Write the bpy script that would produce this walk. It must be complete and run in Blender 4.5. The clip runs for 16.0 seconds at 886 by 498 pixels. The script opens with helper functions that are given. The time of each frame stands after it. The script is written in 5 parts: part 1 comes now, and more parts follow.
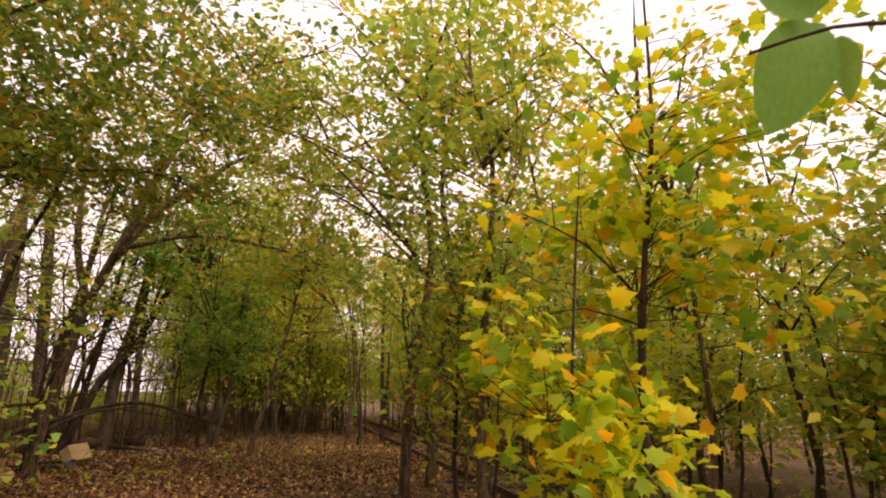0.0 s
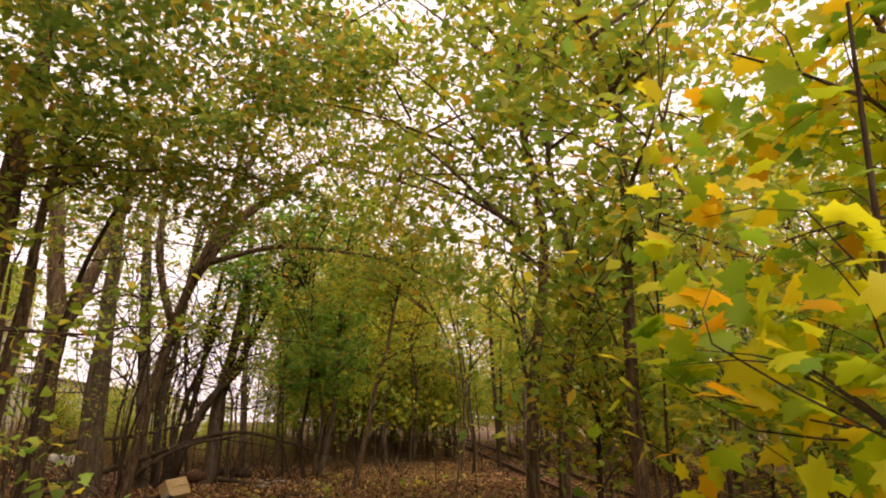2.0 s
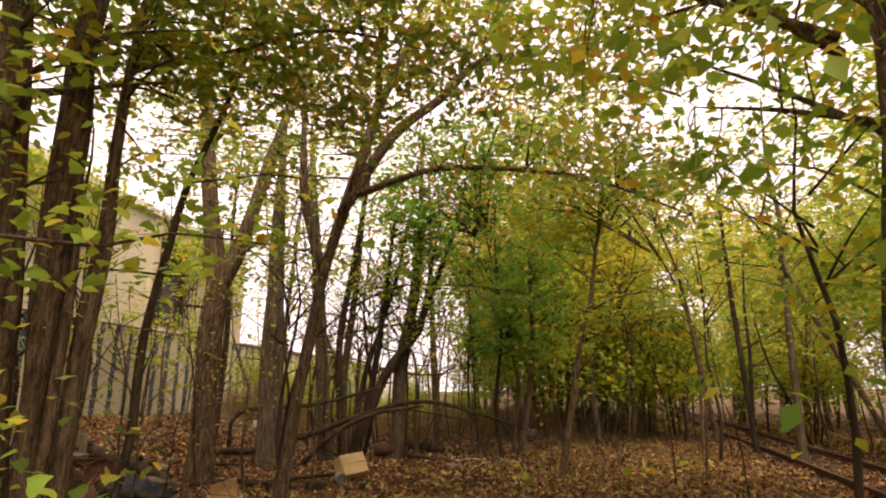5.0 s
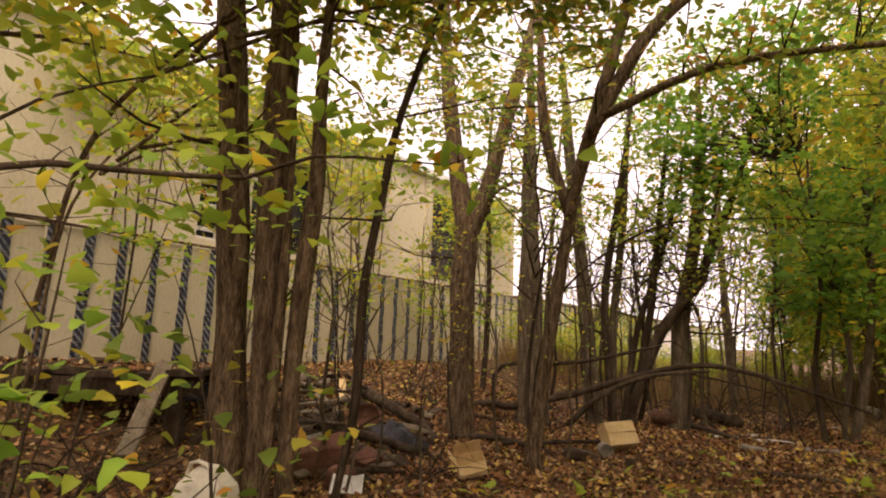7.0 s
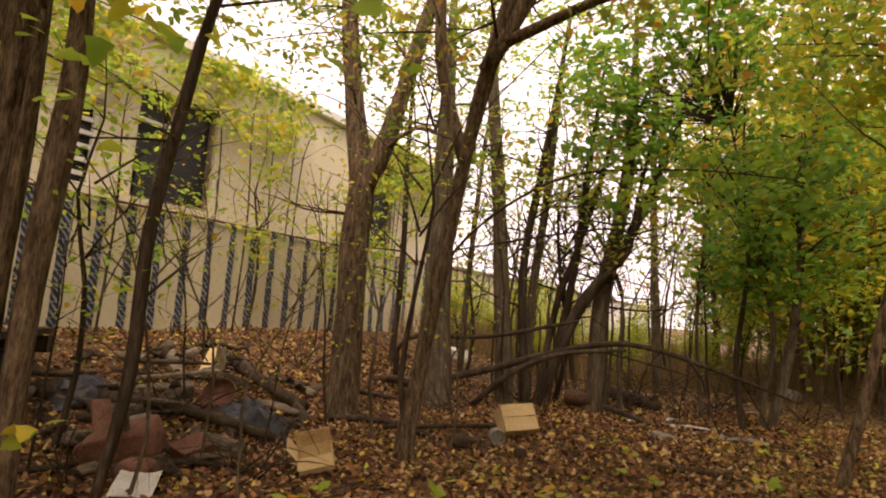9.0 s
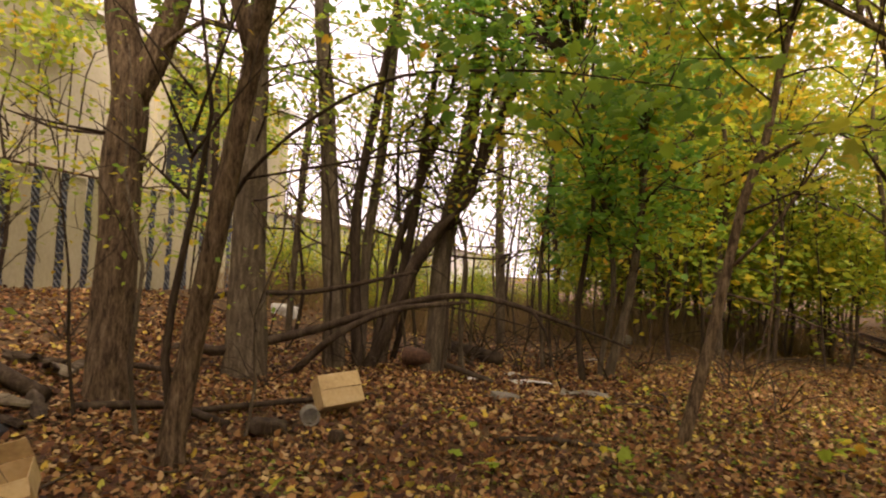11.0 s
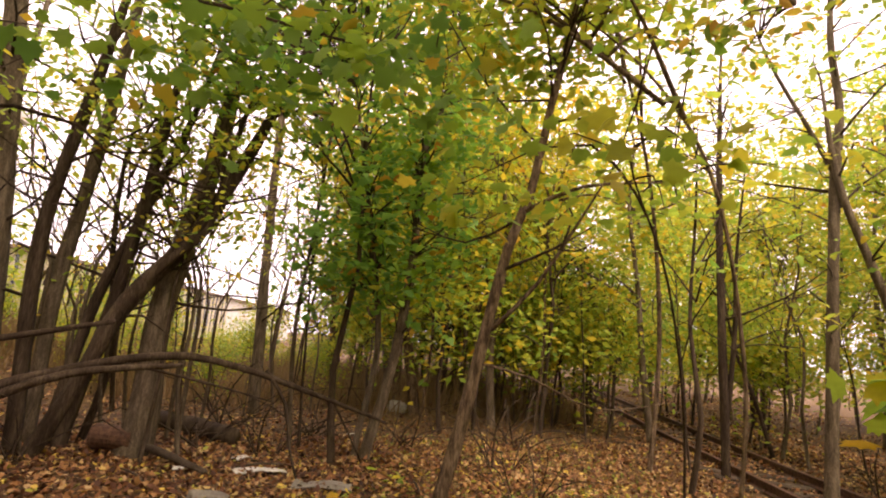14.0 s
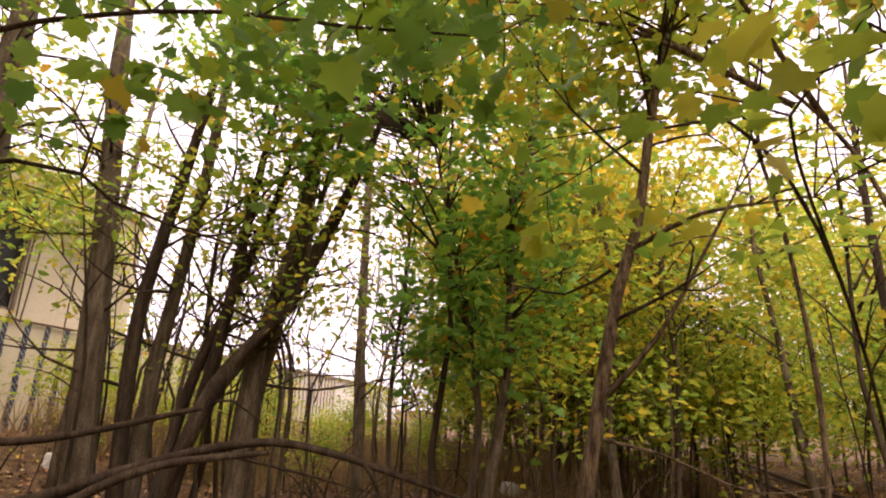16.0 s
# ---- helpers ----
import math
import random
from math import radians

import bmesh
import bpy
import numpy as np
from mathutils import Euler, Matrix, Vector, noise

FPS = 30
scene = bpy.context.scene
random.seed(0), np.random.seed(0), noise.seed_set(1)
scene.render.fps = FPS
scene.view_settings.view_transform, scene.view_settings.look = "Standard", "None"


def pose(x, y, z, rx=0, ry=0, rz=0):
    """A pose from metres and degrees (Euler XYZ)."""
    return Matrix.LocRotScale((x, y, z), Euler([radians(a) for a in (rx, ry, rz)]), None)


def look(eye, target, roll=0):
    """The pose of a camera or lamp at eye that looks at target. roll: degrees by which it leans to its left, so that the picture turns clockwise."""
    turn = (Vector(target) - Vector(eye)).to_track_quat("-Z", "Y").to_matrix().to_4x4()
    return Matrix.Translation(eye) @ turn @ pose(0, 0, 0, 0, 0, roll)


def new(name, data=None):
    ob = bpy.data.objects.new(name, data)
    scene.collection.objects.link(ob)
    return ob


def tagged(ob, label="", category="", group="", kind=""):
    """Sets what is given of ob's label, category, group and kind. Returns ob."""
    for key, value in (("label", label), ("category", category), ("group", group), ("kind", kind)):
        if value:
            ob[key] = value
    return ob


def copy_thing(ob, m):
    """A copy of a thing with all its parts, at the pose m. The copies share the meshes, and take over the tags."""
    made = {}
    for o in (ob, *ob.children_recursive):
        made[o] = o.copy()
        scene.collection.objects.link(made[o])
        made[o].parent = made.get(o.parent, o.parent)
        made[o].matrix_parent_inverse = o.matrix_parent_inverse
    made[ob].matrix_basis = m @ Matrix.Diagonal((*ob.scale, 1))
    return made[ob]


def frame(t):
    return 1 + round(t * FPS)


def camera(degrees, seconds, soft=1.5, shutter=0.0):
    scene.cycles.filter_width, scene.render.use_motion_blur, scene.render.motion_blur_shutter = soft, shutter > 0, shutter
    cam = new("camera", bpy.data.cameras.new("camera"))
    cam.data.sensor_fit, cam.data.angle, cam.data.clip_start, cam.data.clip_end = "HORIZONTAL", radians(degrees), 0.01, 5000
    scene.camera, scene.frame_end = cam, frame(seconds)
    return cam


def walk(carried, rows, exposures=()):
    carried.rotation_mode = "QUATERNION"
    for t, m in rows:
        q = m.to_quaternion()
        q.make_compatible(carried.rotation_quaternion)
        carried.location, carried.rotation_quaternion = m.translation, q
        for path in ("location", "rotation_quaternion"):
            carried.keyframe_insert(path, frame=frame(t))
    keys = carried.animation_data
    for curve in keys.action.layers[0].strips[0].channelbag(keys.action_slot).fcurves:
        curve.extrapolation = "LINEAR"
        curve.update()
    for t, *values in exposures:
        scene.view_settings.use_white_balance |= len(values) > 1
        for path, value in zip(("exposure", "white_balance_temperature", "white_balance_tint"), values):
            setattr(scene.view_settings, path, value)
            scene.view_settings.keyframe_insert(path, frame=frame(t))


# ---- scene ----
cam = camera(75.7, 16.0, soft=2.0, shutter=0.1)
walk(cam, [
    (0.0, pose(-1.9, -4.607, 1.544, 104.32, -1.0, -36.04)),
    (0.5, pose(-1.68, -4.24, 1.545, 104.68, -0.72, -34.31)),
    (1.0, pose(-1.47, -3.83, 1.52, 105.42, 0.0, -31.86)),
    (1.5, pose(-1.246, -3.445, 1.505, 106.58, 1.06, -26.24)),
    (2.0, pose(-1.0, -3.02, 1.49, 106.41, 0.77, -25.08)),
    (2.5, pose(-0.79, -2.57, 1.45, 106.64, 0.92, -24.02)),
    (3.0, pose(-0.56, -2.14, 1.44, 107.4, 1.21, -20.56)),
    (5.5, look((-0.036, 0.181, 1.44), (-0.168, 2.128, 1.881), 0.1)),
    (6.0, look((-0.018, 0.463, 1.473), (-0.532, 2.355, 1.868), 0.7)),
    (6.5, look((0.093, 0.752, 1.52), (-0.613, 2.592, 1.857), 1.5)),
    (7.0, look((0.211, 1.093, 1.535), (-0.555, 2.916, 1.84), 2.0)),
    (7.5, look((0.297, 1.392, 1.545), (-0.45, 3.225, 1.834), 2.6)),
    (8.0, look((0.5, 1.777, 1.546), (-0.183, 3.64, 1.794), 3.4)),
    (10.5, look((0.684, 3.611, 1.51), (0.229, 5.55, 1.69), 2.9)),
    (11.0, look((0.727, 3.961, 1.535), (0.608, 5.956, 1.614), 2.7)),
    (11.5, look((0.912, 4.252, 1.549), (1.116, 6.241, 1.6), 3.1)),
    (12.0, look((1.081, 4.644, 1.5), (1.593, 6.575, 1.608), 3.6)),
    (12.5, look((1.189, 4.876, 1.587), (1.765, 6.787, 1.716), 3.7)),
    (13.0, look((1.445, 4.953, 1.582), (2.009, 6.865, 1.741), 3.5)),
    (13.5, look((1.543, 5.02, 1.637), (2.078, 6.934, 1.862), 3.6)),
    (14.0, look((1.537, 5.272, 1.587), (2.064, 7.174, 1.911), 4.9)),
    (14.5, look((1.536, 5.592, 1.563), (2.069, 7.482, 1.941), 5.9)),
    (15.0, look((1.563, 5.705, 1.57), (2.024, 7.611, 1.965), 5.5)),
    (15.5, look((1.707, 5.787, 1.604), (1.9, 7.714, 2.107), 2.2)),
    (16.0, look((1.775, 5.878, 1.596), (1.934, 7.797, 2.138), 2.3)),
], exposures=[(0.0, 0.65, 8000, 28), (1.5, 0.7, 8000, 26), (3.0, 0.85, 8000, 25), (5.5, 0.9, 8000, 24), (10.5, 1.0, 8000, 23), (11.0, 1.05, 7900, 22), (12.0, 1.45, 8000, 26), (13.5, 1.45, 8000, 26), (15.0, 1.3, 7500, 28), (16.0, 1.25, 7300, 28)])

# ---- sky and sun: bright overcast ----
world = bpy.data.worlds.new("overcast_sky")
scene.world = world
world.use_nodes = True
wn, wl = world.node_tree.nodes, world.node_tree.links
sky = wn.new("ShaderNodeTexSky")
sky.sky_type = "NISHITA"
sky.sun_disc = False
sky.sun_elevation, sky.sun_rotation = radians(55), radians(163)
sky.dust_density, sky.air_density = 4.0, 1.0
cloud = wn.new("ShaderNodeMix")
cloud.data_type = "RGBA"
cloud.inputs[0].default_value = 0.94
cloud.inputs[7].default_value = (11.4, 10.9, 12.4, 1)
wl.new(sky.outputs[0], cloud.inputs[6])
wl.new(cloud.outputs[2], wn["Background"].inputs[0])
wn["Background"].inputs[1].default_value = 0.085
sun = new("sun", bpy.data.lights.new("sun", "SUN"))
sun.data.energy, sun.data.angle, sun.data.color = 2.1, radians(35), (1.0, 0.95, 0.86)
sun.matrix_world = look((6, -16, 30), (0, 4, 0))

rng = np.random.default_rng(7)


# ---- materials ----
def material(name):
    m = bpy.data.materials.new(name)
    m.use_nodes = True
    return m, m.node_tree.nodes, m.node_tree.links, m.node_tree.nodes["Principled BSDF"]


def ramp(nodes, stops):
    r = nodes.new("ShaderNodeValToRGB")
    e = r.color_ramp.elements
    while len(e) < len(stops):
        e.new(0.5)
    for k, (p, c) in enumerate(stops):
        e[k].position, e[k].color = p, (*c, 1)
    return r


def leaf_material(name, stops, glow=0.5, rough=0.45):
    """Thin leaf: each leaf takes its own colour, light passes through it."""
    m, n, l, b = material(name)
    geo, info = n.new("ShaderNodeNewGeometry"), n.new("ShaderNodeObjectInfo")
    r = ramp(n, stops)
    l.new(geo.outputs["Random Per Island"], r.inputs[0])
    tex = n.new("ShaderNodeTexNoise")
    tex.inputs["Scale"].default_value = 14
    hsv = n.new("ShaderNodeHueSaturation")
    mp = n.new("ShaderNodeMapRange")
    mp.inputs[3].default_value, mp.inputs[4].default_value = 0.72, 1.25
    l.new(tex.outputs[0], mp.inputs[0])
    l.new(mp.outputs[0], hsv.inputs["Value"])
    mh = n.new("ShaderNodeMapRange")
    mh.inputs[3].default_value, mh.inputs[4].default_value = 0.485, 0.515
    l.new(info.outputs["Random"], mh.inputs[0])
    l.new(mh.outputs[0], hsv.inputs["Hue"])
    l.new(r.outputs[0], hsv.inputs["Color"])
    l.new(hsv.outputs[0], b.inputs["Base Color"])
    b.inputs["Roughness"].default_value = rough
    b.inputs["Specular IOR Level"].default_value = 0.25
    tr, mix = n.new("ShaderNodeBsdfTranslucent"), n.new("ShaderNodeMixShader")
    l.new(hsv.outputs[0], tr.inputs[0])
    mix.inputs[0].default_value = glow
    l.new(b.outputs[0], mix.inputs[1])
    l.new(tr.outputs[0], mix.inputs[2])
    l.new(mix.outputs[0], n["Material Output"].inputs[0])
    return m


def rough_material(name, stops, scale, bump=0.3, rough=0.85, stretch=(1, 1, 1), detail=6, fine=None, metal=0.0, distance=0.02):
    """Noise colour at two scales with relief."""
    m, n, l, b = material(name)
    co, mp = n.new("ShaderNodeTexCoord"), n.new("ShaderNodeMapping")
    mp.inputs["Scale"].default_value = stretch
    l.new(co.outputs["Object"], mp.inputs[0])
    a, c = n.new("ShaderNodeTexNoise"), n.new("ShaderNodeTexNoise")
    a.inputs["Scale"].default_value, a.inputs["Detail"].default_value = scale, detail
    c.inputs["Scale"].default_value, c.inputs["Detail"].default_value = fine or scale * 7, 4
    l.new(mp.outputs[0], a.inputs[0])
    l.new(mp.outputs[0], c.inputs[0])
    mx = n.new("ShaderNodeMath")
    mx.operation = "MULTIPLY_ADD"
    mx.inputs[1].default_value, mx.inputs[2].default_value = 0.45, 0.0
    ad = n.new("ShaderNodeMath")
    ad.operation = "MULTIPLY_ADD"
    ad.inputs[1].default_value = 0.6
    l.new(c.outputs[0], mx.inputs[0])
    l.new(a.outputs[0], ad.inputs[0])
    l.new(mx.outputs[0], ad.inputs[2])
    r = ramp(n, stops)
    l.new(ad.outputs[0], r.inputs[0])
    l.new(r.outputs[0], b.inputs["Base Color"])
    bp = n.new("ShaderNodeBump")
    bp.inputs["Strength"].default_value, bp.inputs["Distance"].default_value = bump, distance
    l.new(ad.outputs[0], bp.inputs["Height"])
    l.new(bp.outputs[0], b.inputs["Normal"])
    b.inputs["Roughness"].default_value, b.inputs["Metallic"].default_value = rough, metal
    b.inputs["Specular IOR Level"].default_value = 0.15 if rough >= 0.85 else 0.4
    return m


BARK = rough_material("bark", [(0.34, (0.02, 0.012, 0.007)), (0.47, (0.085, 0.055, 0.032)), (0.6, (0.19, 0.132, 0.08)), (0.72, (0.29, 0.215, 0.14))], 24, 1.0, 0.9, (1, 1, 0.2), fine=90, distance=0.03)
DARK_BARK = rough_material("dark_bark", [(0.3, (0.014, 0.009, 0.006)), (0.52, (0.055, 0.037, 0.024)), (0.7, (0.12, 0.088, 0.058))], 9, 0.8, 0.9, (1, 1, 0.16), distance=0.02)
GREY_BARK = rough_material("grey_bark", [(0.3, (0.03, 0.022, 0.014)), (0.5, (0.11, 0.083, 0.054)), (0.7, (0.24, 0.188, 0.128))], 18, 0.8, 0.9, (1, 1, 0.2), distance=0.02)
DEADWOOD = rough_material("dead_wood", [(0.3, (0.025, 0.018, 0.013)), (0.55, (0.09, 0.065, 0.045)), (0.72, (0.2, 0.16, 0.115))], 8, 0.7, 0.9, (0.4, 0.4, 1))
GROUND = rough_material("leaf_soil", [(0.3, (0.03, 0.02, 0.012)), (0.48, (0.09, 0.055, 0.03)), (0.6, (0.17, 0.105, 0.05)), (0.75, (0.26, 0.17, 0.08))], 5, 0.8, 0.95, fine=34, distance=0.04)
STUCCO = rough_material("cream_wall", [(0.25, (0.4, 0.345, 0.23)), (0.5, (0.53, 0.47, 0.32)), (0.75, (0.62, 0.56, 0.4))], 0.9, 0.15, 0.85, (1, 1, 0.5), fine=22)
PALE_WALL = rough_material("pale_wall", [(0.25, (0.5, 0.48, 0.42)), (0.75, (0.72, 0.7, 0.63))], 1.2, 0.1, 0.8, (1, 1, 0.4))
def woven_material(name, dark, light, scale):
    """Twisted two-tone strip: slanting bands, broken by dirt."""
    m, n, l, b = material(name)
    co, w, d = n.new("ShaderNodeTexCoord"), n.new("ShaderNodeTexWave"), n.new("ShaderNodeTexNoise")
    w.wave_type, w.bands_direction = "BANDS", "DIAGONAL"
    w.inputs["Scale"].default_value, w.inputs["Distortion"].default_value, w.inputs["Detail"].default_value = scale, 1.2, 2
    d.inputs["Scale"].default_value = 9
    mx = n.new("ShaderNodeMath")
    mx.operation = "MULTIPLY"
    for q in (w, d):
        l.new(co.outputs["Object"], q.inputs[0])
    l.new(w.outputs["Fac"], mx.inputs[0])
    l.new(d.outputs[0], mx.inputs[1])
    r = ramp(n, [(0.14, dark), (0.36, tuple((p + q) / 3 for p, q in zip(dark, light))), (0.5, light)])
    l.new(mx.outputs[0], r.inputs[0])
    l.new(r.outputs[0], b.inputs["Base Color"])
    bp = n.new("ShaderNodeBump")
    bp.inputs["Strength"].default_value, bp.inputs["Distance"].default_value = 0.6, 0.01
    l.new(w.outputs["Fac"], bp.inputs["Height"])
    l.new(bp.outputs[0], b.inputs["Normal"])
    b.inputs["Roughness"].default_value = 0.6
    return m


SLATE = woven_material("blue_strip", (0.01, 0.014, 0.03), (0.22, 0.24, 0.28), 5.0)
RUSTY = rough_material("rusty_steel", [(0.3, (0.035, 0.018, 0.012)), (0.5, (0.1, 0.05, 0.03)), (0.7, (0.2, 0.105, 0.06))], 18, 0.4, 0.8, metal=0.3)
RED = rough_material("red_rust", [(0.3, (0.08, 0.035, 0.024)), (0.5, (0.17, 0.078, 0.052)), (0.72, (0.27, 0.14, 0.095))], 7, 0.5, 0.85)
CARD = rough_material("cardboard", [(0.3, (0.42, 0.28, 0.13)), (0.5, (0.58, 0.41, 0.2)), (0.7, (0.66, 0.5, 0.27))], 4, 0.1, 0.85)
CREAM = rough_material("cream_plastic", [(0.3, (0.55, 0.5, 0.4)), (0.6, (0.72, 0.68, 0.56))], 6, 0.05, 0.45)
# Black plastic; its black also stands for unlit room and hollow.
DARKROOM_AND_SHEET = rough_material("black_sheet", [(0.3, (0.006, 0.006, 0.007)), (0.7, (0.03, 0.03, 0.034))], 4, 0.6, 0.35)
TIMBER = rough_material("old_timber", [(0.3, (0.08, 0.06, 0.042)), (0.55, (0.2, 0.16, 0.11)), (0.75, (0.32, 0.27, 0.2))], 8, 0.5, 0.9, (1, 1, 0.15))
PAPER = rough_material("wet_paper", [(0.3, (0.4, 0.37, 0.32)), (0.7, (0.7, 0.68, 0.62))], 9, 0.2, 0.8)
STONE = rough_material("grey_stone", [(0.3, (0.12, 0.1, 0.08)), (0.7, (0.3, 0.27, 0.22))], 6, 0.6, 0.9)
DRYGRASS = leaf_material("dry_grass_blade", [(0.0, (0.2, 0.135, 0.06)), (0.6, (0.32, 0.22, 0.1)), (1.0, (0.24, 0.19, 0.075))], 0.35)

LIGHT_GREEN = leaf_material("light_green_leaf", [(0.0, (0.2, 0.36, 0.05)), (0.5, (0.35, 0.48, 0.06)), (0.8, (0.5, 0.56, 0.07)), (0.94, (0.74, 0.58, 0.06)), (1.0, (0.66, 0.34, 0.05))], 0.55)
DEEP_GREEN = leaf_material("deep_green_leaf", [(0.0, (0.1, 0.25, 0.045)), (0.55, (0.2, 0.39, 0.06)), (0.9, (0.3, 0.48, 0.045)), (0.97, (0.55, 0.36, 0.04)), (1.0, (0.5, 0.2, 0.03))], 0.5)
YELLOW = leaf_material("yellow_leaf", [(0.0, (0.29, 0.38, 0.045)), (0.35, (0.47, 0.48, 0.05)), (0.7, (0.64, 0.54, 0.055)), (0.92, (0.7, 0.47, 0.045)), (1.0, (0.62, 0.29, 0.035))], 0.58)
YELLOW_GREEN = leaf_material("yellow_green_leaf", [(0.0, (0.22, 0.37, 0.05)), (0.5, (0.39, 0.48, 0.06)), (0.85, (0.58, 0.55, 0.065)), (1.0, (0.7, 0.47, 0.05))], 0.57)
MID_GREEN = leaf_material("mid_green_leaf", [(0.0, (0.11, 0.2, 0.035)), (0.45, (0.22, 0.32, 0.05)), (0.72, (0.38, 0.41, 0.06)), (0.88, (0.6, 0.47, 0.06)), (1.0, (0.5, 0.24, 0.05))], 0.5)
MAPLE_MIX = leaf_material("turning_maple_leaf", [(0.0, (0.16, 0.34, 0.03)), (0.28, (0.4, 0.54, 0.03)), (0.6, (0.68, 0.68, 0.03)), (0.84, (0.85, 0.64, 0.03)), (1.0, (0.88, 0.4, 0.02))], 0.6)
OLIVE = leaf_material("olive_leaf", [(0.0, (0.17, 0.33, 0.045)), (0.45, (0.33, 0.45, 0.055)), (0.78, (0.55, 0.55, 0.06)), (0.94, (0.74, 0.56, 0.05)), (1.0, (0.68, 0.36, 0.04))], 0.55)
LITTER = leaf_material("fallen_leaf", [(0.0, (0.04, 0.018, 0.01)), (0.3, (0.125, 0.052, 0.024)), (0.55, (0.28, 0.12, 0.045)), (0.76, (0.42, 0.225, 0.085)), (0.9, (0.55, 0.39, 0.19)), (0.97, (0.72, 0.5, 0.08)), (1.0, (0.4, 0.44, 0.08))], 0.15, 0.6)


# ---- builders ----
def mesh_object(name, verts, faces, mat, parent=None, label="", smooth=False):
    me = bpy.data.meshes.new(name)
    me.from_pydata([tuple(v) for v in verts], [], faces)
    if mat:
        me.materials.append(mat)
    if smooth:
        me.shade_smooth()
    ob = new(name, me)
    if parent:
        ob.parent = parent
        ob.matrix_parent_inverse = Matrix.Translation(-parent.location)
    if label:
        ob["label"] = label
    return ob


def part(name, bm, mat, parent=None, label="", smooth=False):
    me = bpy.data.meshes.new(name)
    bm.to_mesh(me)
    bm.free()
    me.materials.append(mat)
    if smooth:
        me.shade_smooth()
    ob = new(name, me)
    if parent:
        ob.parent = parent
        ob.matrix_parent_inverse = Matrix.Translation(-parent.location)
    if label:
        ob["label"] = label
    return ob


def thing(name, at, label, category, group="", kind=""):
    e = new(name)
    e.location = at
    e.empty_display_size = 0.1
    return tagged(e, label, category, group, kind)


FENCE_A, FENCE_U = np.array([-7.5, 10.0]), np.array([0.2086, 0.978])
FENCE_N = np.array([-0.978, 0.2086])          # away from the path


def terrain(x, y):
    """Height of the ground: nearly level, rising in a bank to the fence."""
    d = -((x - FENCE_A[0]) * FENCE_N[0] + (y - FENCE_A[1]) * FENCE_N[1])
    k = min(max((4.9 - d) / 4.4, 0.0), 1.0)
    bank = 0.85 * k * k * (3 - 2 * k)
    bank += 0.16 * math.exp(-(x + 4.3) ** 2 / 1.1 - (y - 8.3) ** 2 / 1.8)
    return bank + 0.05 * noise.noise((x * 0.5, y * 0.5, 0)) + 0.025 * noise.noise((x * 1.7, y * 1.7, 3))


FOOTPATH = [(-1.9, -4.6), (-0.6, -2.1), (0.0, 0.3), (0.5, 1.8), (0.7, 3.7), (1.2, 4.9), (1.8, 5.9)]


def from_path(x, y):
    """Distance to the trodden line; x and y may be arrays."""
    best = np.full(np.shape(x), 1e9)
    for (ax, ay), (bx, by) in zip(FOOTPATH, FOOTPATH[1:]):
        k = np.clip(((x - ax) * (bx - ax) + (y - ay) * (by - ay)) / ((bx - ax) ** 2 + (by - ay) ** 2), 0, 1)
        best = np.minimum(best, np.hypot(x - ax - k * (bx - ax), y - ay - k * (by - ay)))
    return best


def smooth_line(pts, step=0.22):
    """Points (x, y, z, r) drawn through by a smooth curve."""
    p = [np.array(q, float) for q in pts]
    p = [2 * p[0] - p[1]] + p + [2 * p[-1] - p[-2]]
    out = []
    for i in range(1, len(p) - 2):
        n = max(2, int(np.linalg.norm(p[i + 1][:3] - p[i][:3]) / step))
        for k in range(n):
            t = k / n
            a, b, c, d = p[i - 1], p[i], p[i + 1], p[i + 2]
            out.append(0.5 * (2 * b + (c - a) * t + (2 * a - 5 * b + 4 * c - d) * t * t + (3 * b - a - 3 * c + d) * t ** 3))
    out.append(p[-2])
    return out


def tube(pts, sides=9, lump=0.1, step=0.22, seed=0.0):
    """Verts and faces of a limb along pts (x, y, z, r), with uneven bark ridges."""
    line = smooth_line(pts, step) if len(pts) > 2 or step < 0.2 else [np.array(q, float) for q in pts]
    verts, faces = [], []
    for i, q in enumerate(line):
        t = line[min(i + 1, len(line) - 1)][:3] - line[max(i - 1, 0)][:3]
        t = t / (np.linalg.norm(t) + 1e-9)
        s = np.cross(t, (0.31, 0.95, 0.05) if abs(t[2]) > 0.6 else (0, 0, 1))
        s /= np.linalg.norm(s) + 1e-9
        u = np.cross(t, s)
        for k in range(sides):
            a = 2 * math.pi * k / sides
            r = q[3]
            if lump:
                r *= 1 + lump * (noise.noise((math.cos(a) * 1.6 + seed, math.sin(a) * 1.6, i * 0.22)) * 1.6 + 0.5 * math.sin(k * 2.4 + seed + i * 0.12))
            verts.append(q[:3] + (s * math.cos(a) + u * math.sin(a)) * max(r, 0.0015))
    for i in range(len(line) - 1):
        for k in range(sides):
            a, b = i * sides + k, i * sides + (k + 1) % sides
            faces.append((a, b, b + sides, a + sides))
    faces.append(tuple(range(sides))[::-1])
    faces.append(tuple(range((len(line) - 1) * sides, len(line) * sides)))
    return verts, faces


def join(parts_list):
    verts, faces = [], []
    for v, f in parts_list:
        o = len(verts)
        verts += list(v)
        faces += [tuple(i + o for i in g) for g in f]
    return verts, faces


